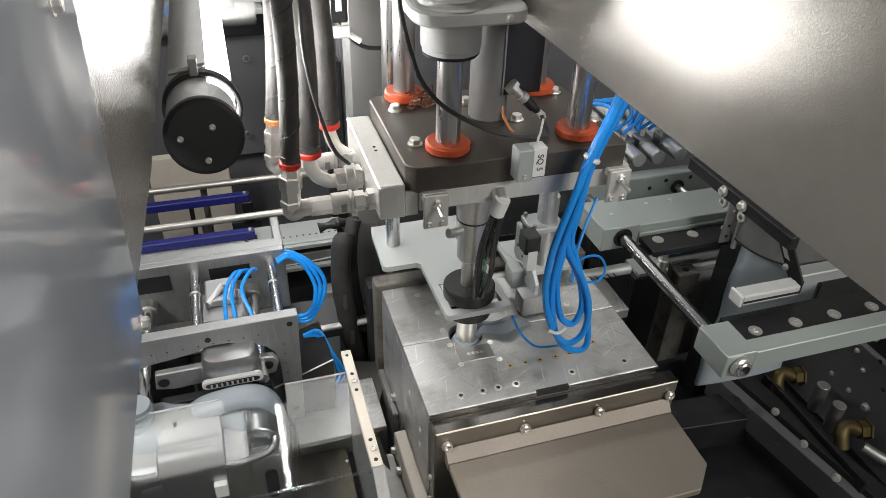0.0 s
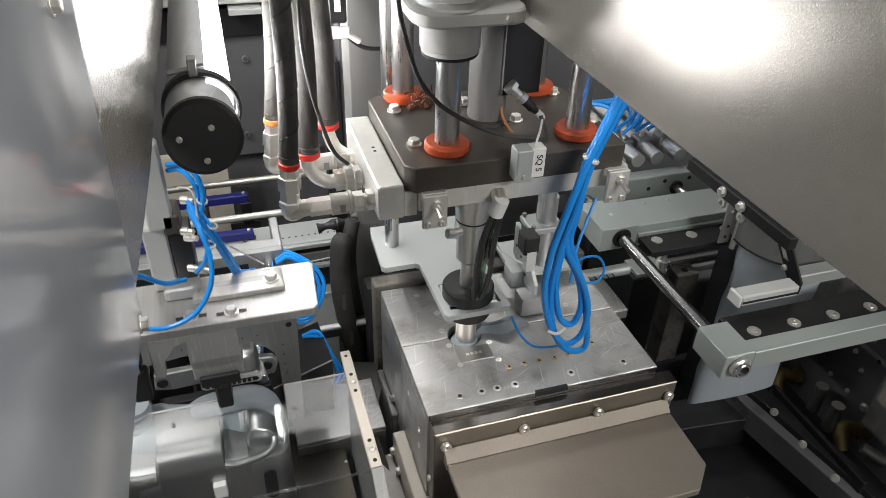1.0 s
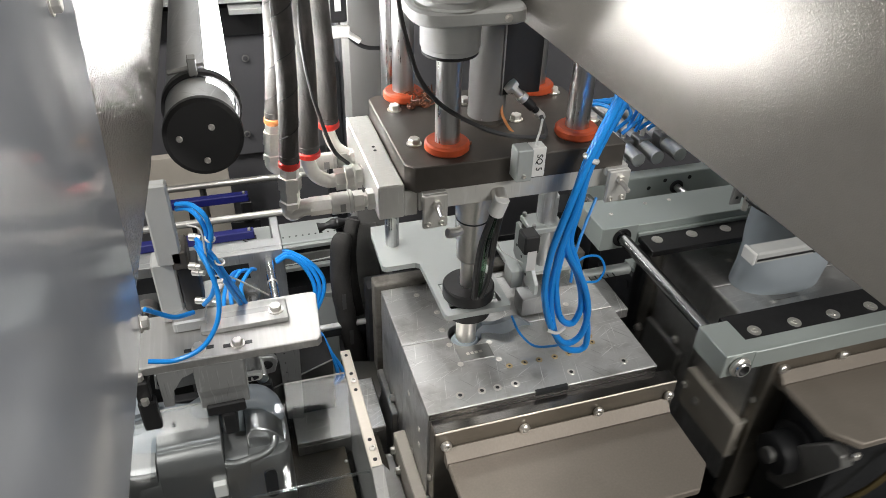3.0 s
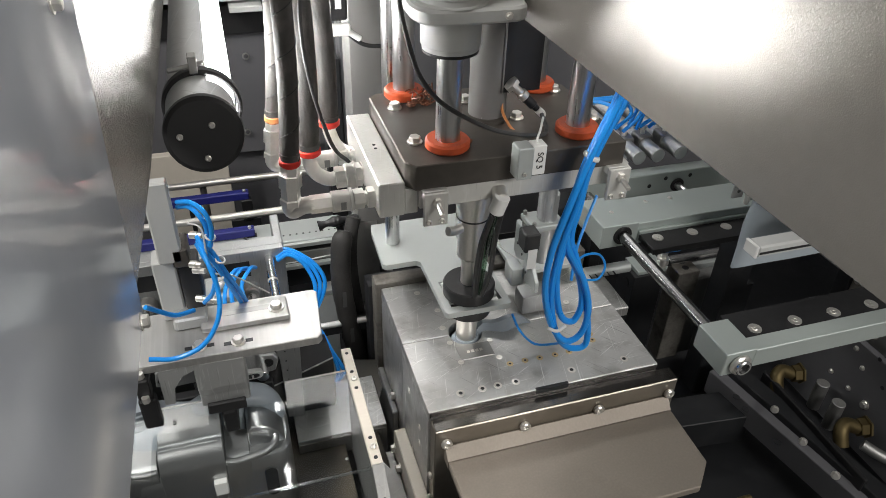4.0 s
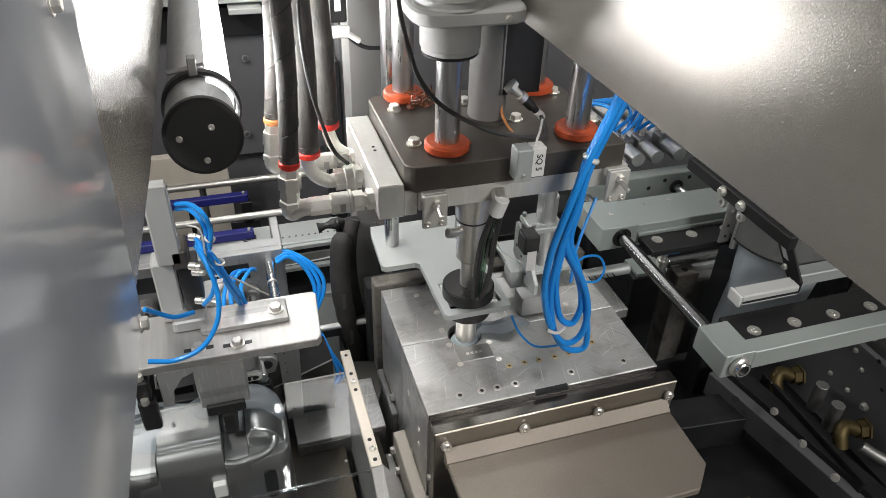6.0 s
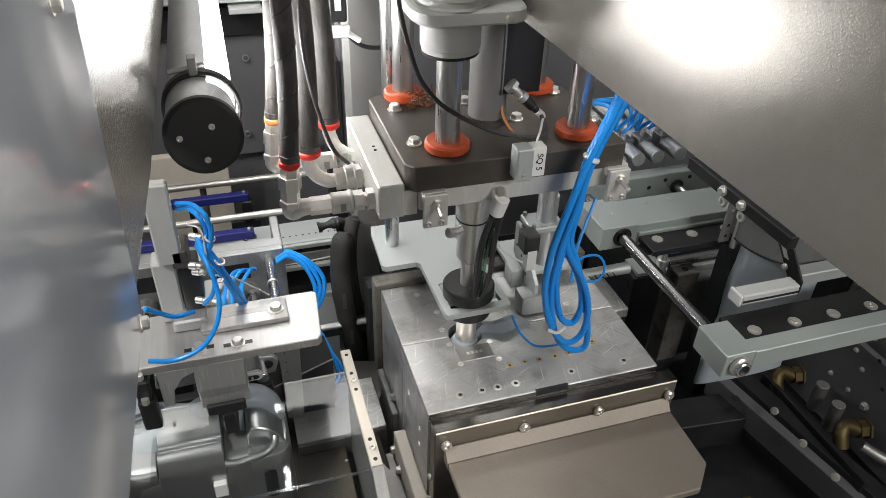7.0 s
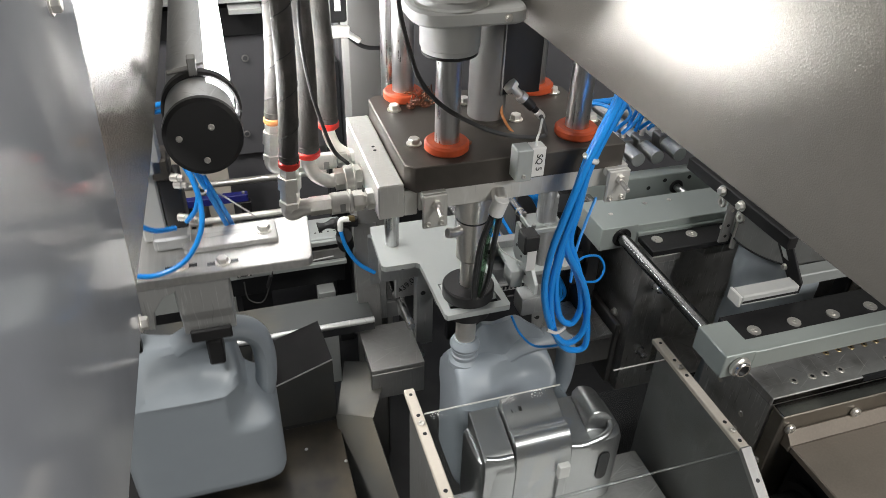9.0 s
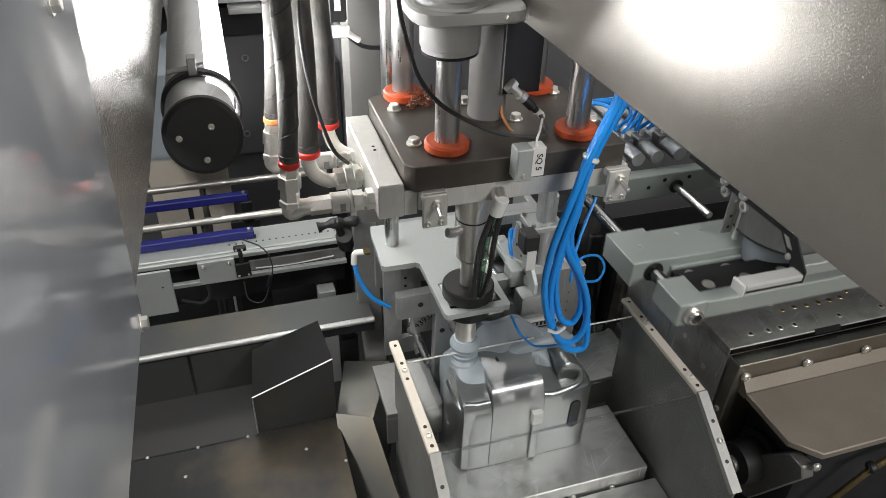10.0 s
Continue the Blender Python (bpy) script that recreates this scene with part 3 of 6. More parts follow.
    part("grease_hose", hose([(X + 0.03, -0.19, 0.72), (X + 0.10, -0.22, 0.80), (X + 0.19, -0.226, 0.895), (X + 0.32, -0.235, 0.91), (X + 0.48, -0.23, 0.90)], 0.006, 10, 8), BRASS, t, "tan rubber hose")
    return t


def mould_back(X, label):
    t = thing("mould_back_half", (X + 0.21, 0.26, 0.60), label, "blow mould", "mould halves")
    part("mould_block", mould_slab(X, 0.34, 0.171), MOULD_STEEL, t, "ground steel mould block")
    part("cavity_frame", mould_cheeks(X, 0.34, 0.171), MOULD_STEEL, t, "steel cheeks round the cavity")
    part("top_deck", top_deck(X, 0.318, 0.171), MOULD_STEEL, t, "scratched ground steel top")
    part("back_strip", box(X, X + 0.425, 0.319, 0.34, 0.9825, 0.999, 0.001), MOULD_STEEL, t)
    part("clamp_plate", box(X - 0.012, X + 0.452, 0.3415, 0.375, 0.56, 1.01, 0.002), GRIMY, t)
    part("platen", box(X - 0.02, X + 0.46, 0.376, 0.42, 0.50, 0.98, 0.004), BLACK_STEEL, t, "black painted platen")
    for z in (0.93, 0.735):
        part("guide_pin", lathe((X + 0.035, 0.171, z), (0, -1, 0), [(0, 0.012), (0.012, 0.012), (0.013, 0.009), (0.032, 0.009), (0.036, 0.006)], 20), CHROME, t, "polished guide pin")
    for x, y in ((0.065, 0.305), (0.089, 0.244), (0.083, 0.192), (0.34, 0.20), (0.35, 0.27)):
        screw(t, (X + x, y, 1.0), (0, 0, 1), "flat", 0.006)
    for y, z in ((0.356, 0.74), (0.236, 0.80), (0.21, 0.765)):
        screw(t, (X - 0.012 if y > 0.34 else X, y, z), (-1, 0, 0), "hex", 0.008)
    part("side_plate", box(X - 0.014, X - 0.001, 0.20, 0.335, 0.60, 0.79, 0.002), STEEL, t)
    part("end_plate", box(X + 0.4265, X + 0.472, 0.178, 0.285, 0.955, 0.978, 0.002), MOULD_STEEL, t, "steel end plate beside the cavity")
    part("end_rail", cyl((X + 0.4265, 0.310, 0.972), (X + 0.545, 0.310, 0.972), 0.013), ALU_MATT, t, "round aluminium rail")
    for i in range(5):
        part("rail_slot", box(X + 0.440 + 0.014 * i, X + 0.4425 + 0.014 * i, 0.282, 0.2945, 0.9785, 0.9795, 0), BLACK_STEEL, t)
    return t


mould_a_front = mould_front(0.0, "ground steel front mould half with screw holes and tan cover")
mould_a_back = mould_back(0.0, "ground steel back mould half with guide pins")
mould_b_front = mould_front(SHIFT + 0.002, "ground steel front mould half of the second clamp")
mould_b_back = mould_back(SHIFT + 0.002, "ground steel back mould half of the second clamp")


def trim_front():
    """The clear guard box with the front trimming nest in it."""
    t = thing("trim_guard", (-0.34, 0.0, 0.6), "steel guard box with clear plastic cover round an aluminium nest", "machine guard")
    for x in (-0.097, -0.583):
        part("side_wall", prism([(0.19, 0.973), (-0.062, 0.973), (-0.200, 0.876), (-0.200, 0.6), (0.19, 0.6)], "x", x - 0.004, x + 0.001, 0), GUARD_STEEL, t, "steel side wall")
        part("top_strip", box(x - 0.011, x + 0.007, -0.063, 0.205, 0.974, 0.984, 0.0015), IVORY, t, "ivory screw strip")
        part("slope_strip", prism([(-0.063, 0.974), (-0.063, 0.984), (-0.066, 0.985), (-0.206, 0.886), (-0.200, 0.877)], "x", x - 0.011, x + 0.007, 0), STEEL, t, "steel edge strip")
        for y in (0.122, -0.030):
            screw(t, (x - 0.002, y, 0.984), (0, 0, 1), "cap", 0.0052)
            for d in (0.02, -0.02):
                screw(t, (x - 0.002, y + d, 0.984), (0, 0, 1), "hole", 0.0034)
        screw(t, (x - 0.002, 0.19, 0.984), (0, 0, 1), "hole", 0.003)
        for s in (0.3, 0.5, 0.7):
            screw(t, (x - 0.002, -0.066 - 0.14 * s, 0.985 - 0.099 * s), (0, -0.577, 0.816), "cap" if s == 0.5 else "hole", 0.005 if s == 0.5 else 0.0034)
    cover = part("clear_cover", prism([(-0.584, 0.150), (-0.584, -0.0605), (-0.0985, -0.0605), (-0.0985, 0.150), (-0.215, 0.156), (-0.215, 0.112), (-0.318, 0.116), (-0.322, 0.150)], "z", 0.9732, 0.9765, 0), CLEAR, t, "clear plastic cover, scratched")
    slope = part("clear_slope", prism([(-0.0612, 0.9732), (-0.199, 0.876), (-0.2015, 0.879), (-0.063, 0.9765)], "x", -0.584, -0.0985, 0), CLEAR, t, "clear sloping front sheet")
    slope.visible_shadow = False
    # added bar with a raised mirror share imitates the glint on the bend
    bend = part("bend_glint", cyl((-0.572, -0.0618, 0.9750), (-0.110, -0.0618, 0.9750), 0.0026, 10), CLEAR_BEND, t, "added bar imitating the glint along the cover's bend")
    bend.visible_shadow = False
    cover.visible_shadow = False
    # opaque white strips paint the glint along the clear sheet's cut edge
    part("edge_glint", box(-0.572, -0.323, 0.1503, 0.1511, 0.9732, 0.9764, 0), WHITE, t, "white strip imitating the glint on the cover's cut edge")
    part("edge_glint", box(-0.2145, -0.109, 0.1563, 0.1571, 0.9732, 0.9764, 0), WHITE, t)
    part("base_block", box(-0.565, -0.125, -0.02, 0.15, 0.60, 0.735, 0.002), MOULD_STEEL, t, "steel base block")
    part("front_plate", box(-0.565, -0.104, -0.195, -0.024, 0.60, 0.70, 0.002), MOULD_STEEL, t)
    for x in (-0.5, -0.4, -0.3, -0.2):
        screw(t, (x, -0.0205, 0.70), (0, -1, 0), "hole", 0.006)
    X = -SHIFT
    rows = [(0.736, X + 0.091, X + 0.350, 0.086, 9), (0.86, X + 0.091, X + 0.350, 0.086, 9), (0.885, X + 0.091, X + 0.350, 0.085, 9), (0.895, X + 0.092, X + 0.349, 0.081, 8), (0.900, X + 0.096, X + 0.345, 0.074, 7), (0.902, X + 0.11, X + 0.32, 0.05, 6)]
    part("nest_shell", loft(rows, half=-1, cy=0.163, grow=0.009), POLISHED, t, "polished aluminium nest shaped like the canister")

    def swept(pts, x0, x1, name, label, steps=5):
        """A pad whose rounded side profile (y, z) runs from back to front."""
        top = [(p.x, p.y) for p in glide([Vector((y, z, 0)) for y, z in pts], steps)]
        part(name, prism([*top, (top[-1][0], 0.74), (top[0][0], 0.74)], "x", x0, x1, 0.0012), POLISHED, t, label)
    swept([(0.164, 0.940), (0.13, 0.932), (0.10, 0.922), (0.082, 0.915), (0.073, 0.905), (0.070, 0.88), (0.0705, 0.82)], -0.488, -0.4345, "nest_pad", "raised aluminium pad")
    swept([(0.164, 0.957), (0.14, 0.949), (0.115, 0.936), (0.104, 0.934), (0.092, 0.936), (0.080, 0.929), (0.073, 0.916), (0.069, 0.902), (0.067, 0.880)], -0.432, -0.329, "nest_pad", "wavy raised aluminium pad")
    swept([(0.164, 0.925), (0.12, 0.915), (0.095, 0.908), (0.080, 0.905), (0.071, 0.898), (0.068, 0.88)], -0.3285, -0.289, "nest_recess", "sunken aluminium step")
    barrel = [(-0.2885, 0.74), (-0.2885, 0.935), (-0.280, 0.946), (-0.268, 0.946), (-0.252, 0.938), (-0.238, 0.922), (-0.228, 0.900), (-0.222, 0.872), (-0.220, 0.74)]
    g = prism(barrel, "y", 0.096, 0.164, 0.002)
    part("nest_barrel", g, POLISHED, t, "rounded aluminium shoulder round the handle")
    part("nest_lip", hose([(-0.329, 0.074, 0.902), (-0.31, 0.072, 0.899), (-0.285, 0.072, 0.903), (-0.262, 0.076, 0.906), (-0.246, 0.088, 0.910), (-0.245, 0.104, 0.918), (-0.256, 0.122, 0.930)], 0.0065, 12, 6), POLISHED, t, "bright rolled lip")
    part("nest_lip", hose([(-0.484, 0.078, 0.913), (-0.46, 0.074, 0.911), (-0.437, 0.074, 0.911)], 0.005, 12, 5), POLISHED, t)
    for i, (sx, sz) in enumerate(((-0.418, 0.945), (-0.411, 0.943), (-0.404, 0.946))):
        part("scribble", box(sx, sx + (0.0012 if i < 2 else 0.005), 0.135, 0.147, sz + 0.0015, sz + 0.0045, 0), INK, t)
    slot = [(X + 0.318 + 0.011 * math.cos(radians(q)), 0.835 + (0.024 if q < 180 else -0.024) + 0.012 * math.sin(radians(q))) for q in range(0, 360, 20)]
    # no opening: a black oval paints the slot's shaded inside
    part("handle_slot", prism(slot, "y", 0.0655, 0.0679, 0), BLACK_STEEL, t, "dark oval handle slot")
    part("label_strip", box(X + 0.225, X + 0.246, 0.0555, 0.0675, 0.842, 0.872, 0.001), WHITE, t, "white block on the nest")
    part("nest_rib", box(X + 0.228, X + 0.243, 0.0600, 0.0675, 0.74, 0.8415, 0.001), POLISHED, t)
    for sx in (-0.44, -0.345, -0.285, -0.20):
        screw(t, (sx, -0.0195, 0.7), (0, -1, 0), "cap", 0.006)
    part("link_plate", box(-0.0955, -0.026, 0.02, 0.15, 0.66, 0.74, 0.002), STEEL, t, "steel link plate to the mould")
    return t


guard_a = trim_front()


def trim_back():
    """The back half of the trimming station: frame, posts and supports."""
    t = thing("trim_frame", (-0.34, 0.35, 0.7), "aluminium trimming frame with posts and blue air tubes", "trimming frame")
    X = -SHIFT
    outline = [(-0.565, 0.99), (-0.565, 1.045), (-0.174, 1.048), (-0.183, 0.78), (-0.2142, 0.785), (-0.216, 0.94), (-0.222, 0.968), (-0.235, 0.985), (-0.264, 1.001), (-0.30, 1.010), (-0.335, 1.010), (-0.365, 0.999), (-0.40, 0.994), (-0.43, 0.991), (-0.452, 0.985), (-0.452, 0.80), (-0.490, 0.80), (-0.490, 0.99)]
    part("front_frame", prism(outline, "y", 0.250, 0.272, 0.001), FRAME_ALU, t, "anodised aluminium arch frame")
    for x, z in ((-0.19, 1.03), (-0.333, 1.025), (-0.198, 0.815), (-0.52, 1.02), (-0.475, 0.945)):
        screw(t, (x, 0.25, z), (0, -1, 0), "hole", 0.0055)
    for i in range(9):
        screw(t, (-0.455 + 0.026 * i, 0.25, 1.012 + 0.0006 * i), (0, -1, 0), "hole", 0.0014)
    for i in range(8):
        screw(t, (-0.205, 0.25, 0.985 - 0.024 * i), (0, -1, 0), "hole", 0.0014)
    for x in (-0.352, -0.205):
        part("post", cyl((x, 0.272, 1.022), (x, 0.47, 1.022), 0.0095), CHROME, t, "round steel spacer post")
        part("post_flat", ring((x, 0.385, 1.022), (0, 1, 0), 0.009, 0.0105, 0.008, 20), ZINC, t)
    for x in (-0.452, -0.25):
        part("guide_rod", cyl((x, 0.20, 0.955), (x, 0.50, 0.955), 0.011), CHROME, t)
        part("bush", ring((x, 0.44, 0.955), (0, 1, 0), 0.011, 0.019, 0.03), STEEL, t)
    part("lower_bridge", prism([(-0.434, 0.944), (-0.430, 0.978), (-0.3466, 0.979), (-0.25, 0.976), (-0.226, 0.972), (-0.218, 0.958), (-0.226, 0.932), (-0.245, 0.930), (-0.262, 0.945), (-0.40, 0.937), (-0.42, 0.940)], "y", 0.2352, 0.2495, 0.002), FRAME_ALU, t, "aluminium bridge plate")
    for x, z in ((-0.4185, 0.9588), (-0.2376, 0.9557)):
        part("bore_bush", ring((x, 0.2350, z), (0, -1, 0), 0.005, 0.0095, 0.003, 20), BLACK, t, "black bush")
        part("bush_core", cyl((x, 0.2352, z), (x, 0.2340, z), 0.0052, 12, 0.0002), BLACK_STEEL, t)
    part("lower_jaw", prism([(-0.43, 0.83), (-0.43, 0.925), (-0.235, 0.925), (-0.228, 0.83)], "y", 0.215, 0.234, 0.002), BLACK_STEEL, t, "dark jaw under the bridge")
    part("back_plate", prism([(-0.56, 1.045), (-0.175, 1.045), (-0.175, 0.90), (-0.56, 0.90)], "y", 0.470, 0.485, 0.001), FRAME_ALU, t, "aluminium back plate")
    for x0, x1 in ((-0.325, -0.245), (-0.47, -0.40)):
        # black plates in place of the shade within the slots
        part("slot", box(x0, x1, 0.4685, 0.4699, 0.985, 1.022, 0), BLACK_STEEL, t, "dark slot")
    part("top_flange", box(-0.56, -0.175, 0.486, 0.515, 1.033, 1.045, 0.001), FRAME_ALU, t)
    part("side_cheek", box(-0.190, -0.172, 0.486, 0.60, 0.88, 1.045, 0.002), FRAME_ALU, t)
    tail = [(0.953, -0.352, -0.250, 0.034, 4), (0.958, -0.354, -0.248, 0.037, 4), (0.975, -0.352, -0.250, 0.037, 4), (0.992, -0.349, -0.252, 0.035, 4), (1.003, -0.344, -0.256, 0.030, 3.5), (1.007, -0.338, -0.262, 0.022, 3)]
    part("tail_clamp", loft(tail, cy=0.243), POLISHED, t, "rounded polished aluminium clamp block")
    lip = [(-0.301 + (0.043 if math.cos(radians(q)) > 0 else -0.043) + 0.0095 * math.cos(radians(q)), 0.966 + 0.0095 * math.sin(radians(q))) for q in range(5, 365, 20)]
    mouth = part("tail_mouth", prism(lip, "y", 0.1965, 0.2065, 0.0015), LIGHT_PAINT, t, "pale rounded mouth piece")
    slot = [(-0.301 + (u + 0.301) * 0.88, 0.966 + (v - 0.966) * 0.5) for u, v in lip]
    part("mouth_slot", prism(slot, "y", 0.1953, 0.1964, 0), BLACK_STEEL, mouth)
    for i in range(9):
        part("tooth", box(-0.339 + 0.0088 * i, -0.3355 + 0.0088 * i, 0.1941, 0.1952, 0.962, 0.969, 0), ZINC, mouth)
    part("valve_block", box(-0.345, -0.262, 0.33, 0.42, 0.96, 1.0, 0.003), FRAME_ALU, t)
    part("valve_block", box(-0.335, -0.275, 0.37, 0.44, 1.0, 1.018, 0.003), FRAME_ALU, t)
    part("fitting", hose([(-0.33, 0.37, 1.012), (-0.315, 0.385, 1.02), (-0.30, 0.40, 1.03)], 0.006, 10, 4), WHITE, t)
    for d in (0.0, 0.011, 0.03):
        part("air_tube", hose([(-0.252 + d * 0.6, 0.440, 1.025), (-0.275 + d, 0.41, 1.045), (-0.295 + d, 0.36, 1.04), (-0.30 + d * 1.6, 0.31, 1.01), (-0.295 + d * 1.6, 0.29, 0.985)], 0.004, 8, 6), BLUE, t, "blue plastic air tube")
    for d in (0.0, 0.010, 0.02):
        part("air_tube", hose([(-0.19, 0.46 + d, 1.02), (-0.165, 0.46 + d, 1.03), (-0.135 + d, 0.455, 1.0), (-0.12 + d, 0.44, 0.95), (-0.14, 0.43, 0.90 - d), (-0.19, 0.44, 0.89)], 0.0045, 8, 6), BLUE, t, "blue plastic air tube")
    for d in (0.0, 0.012):
        part("air_tube", hose([(-0.16, 0.36, 0.90), (-0.13, 0.35, 0.90 + d), (-0.11, 0.34, 0.86), (-0.10 + d, 0.33, 0.80), (-0.12, 0.33, 0.77)], 0.0045, 8, 6), BLUE, t, "blue plastic air tube")
    # support shelves between nest and mould
    part("shelf", box(-0.205, -0.030, 0.185, 0.325, 0.770, 0.78, 0.001), MOULD_STEEL, t, "stained steel shelf plate")
    part("shelf_lip", box(-0.205, -0.030, 0.185, 0.195, 0.70, 0.7695, 0.001), STEEL, t)
    part("end_shelf", box(X - 0.03, X + 0.085, 0.170, 0.31, 0.813, 0.825, 0.001), STEEL, t, "steel shelf plate")
    part("end_lip", box(X - 0.03, X + 0.085, 0.170, 0.180, 0.74, 0.8125, 0.001), STEEL, t)
    part("number_plate", box(-0.519, -0.463, 0.318, 0.332, 0.886, 0.984, 0.002), FRAME_ALU, t, "aluminium plate with handwritten number")
    part("plate_bore", ring((-0.499, 0.3178, 0.967), (0, -1, 0), 0.004, 0.008, 0.002, 18), BLACK, t)
    for u0, u1, w0, w1 in ((-0.567, -0.530, 0.80, 1.032), (-0.505, -0.488, 0.80, 1.032), (-0.5299, -0.5051, 0.948, 1.032), (-0.5299, -0.5051, 0.80, 0.845)):
        part("slotted_upright", box(u0, u1, 0.358, 0.370, w0, w1, 0.0008), FRAME_ALU, t, "slotted aluminium upright")
    for sx, sz in ((-0.522, 1.005), (-0.522, 0.985), (-0.515, 0.875), (-0.498, 0.885)):
        screw(t, (sx, 0.358, sz), (0, -1, 0), "hole", 0.0032)
    part("slide_rail", box(-0.503, -0.492, 0.372, 0.46, 0.93, 1.02, 0.001), STEEL, t)
    part("rod_flange", ring((-0.503, 0.3575, 0.865), (0, -1, 0), 0.009, 0.016, 0.006, 24), STEEL, t)
    part("white_elbow", hose([(-0.603, 0.360, 1.083), (-0.622, 0.360, 1.083), (-0.625, 0.360, 1.059)], 0.006, 12, 5), WHITE, t, "white elbow fitting")
    part("elbow_nut", lathe((-0.606, 0.360, 1.084), (1, 0, 0), [(0, 0.007), (0.012, 0.007)], 6), BRASS, t)
    part("air_tube", hose([(-0.625, 0.360, 1.059), (-0.614, 0.360, 1.012), (-0.591, 0.355, 0.970), (-0.557, 0.350, 0.942)], 0.0045, 10, 8), BLUE, t, "blue plastic air tube")
    part("tube_rod", cyl((-0.503, 0.24, 0.865), (-0.503, 0.46, 0.865), 0.009), CHROME, t)
    return t


trim_a = trim_back()


def carriage_hose():
    t = thing("cable_sleeve", (-0.045, 0.440, 0.703), "thick black woven cable sleeve on the carriage", "cable sleeve")
    run = [(-0.050, 0.450, 1.075), (-0.060, 0.438, 1.045), (-0.066, 0.430, 0.99), (-0.064, 0.424, 0.92), (-0.052, 0.420, 0.82), (-0.034, 0.418, 0.703), (-0.015, 0.416, 0.62)]
    g = hose(run, [0.012, 0.014, 0.016, 0.018, 0.019, 0.020, 0.0205] + [0.021] * 80, 20, 12)
    for v in g.verts:
        v.co += Vector((1, 0.6, 0)) * 0.0016 * noise.noise(v.co * 38)
    part("sleeve", g, SLEEVE, t, "black woven sleeve")
    g = hose([Vector(p) + Vector((0.026, 0.03, 0.01)) for p in run], 0.015, 16, 10)
    part("inner_sleeve", g, SLEEVE, t, "second thinner sleeve")
    for u, w in ((0.47, 0.020), (0.475, 0.006), (0.64, 0.020)):
        k = glide(run, 40)
        c = k[int(u * len(k))]
        part("print_bar", box(c.x - 0.004, c.x + 0.004, c.y - 0.0226, c.y - 0.0218, c.z - w, c.z + w, 0), CABLE, t, "faded grey print")
    for i in range(2):
        part("loose_wire", hose([(-0.005 + 0.01 * i, 0.425, 0.93), (0.012 + 0.008 * i, 0.42, 0.90), (0.016, 0.415, 0.86 - 0.02 * i), (-0.002, 0.41, 0.83)], 0.0035, 8, 6), BLACK, t, "thin black wire")
    return t


sleeve_a = carriage_hose()

# ---------------------------------------------------------------- blow head
def text_on(parent, body, m, size, mat, name="lettering"):
    c = bpy.data.curves.new(name, "FONT")
    c.body, c.size, c.extrude, c.align_x, c.align_y = body, size, 0.0003, "CENTER", "CENTER"
    c.materials.append(mat)
    ob = new(name, c)
    ob.parent = parent
    ob.matrix_basis = Matrix.Translation(-BASE[parent]) @ m
    return ob


text_on(trim_a, "439,05", Matrix.Translation((-0.4905, 0.3176, 0.921)) @ pose(0, 0, 0, 90, 0, 0) @ pose(0, 0, 0, 0, 0, 38), 0.02, INK)


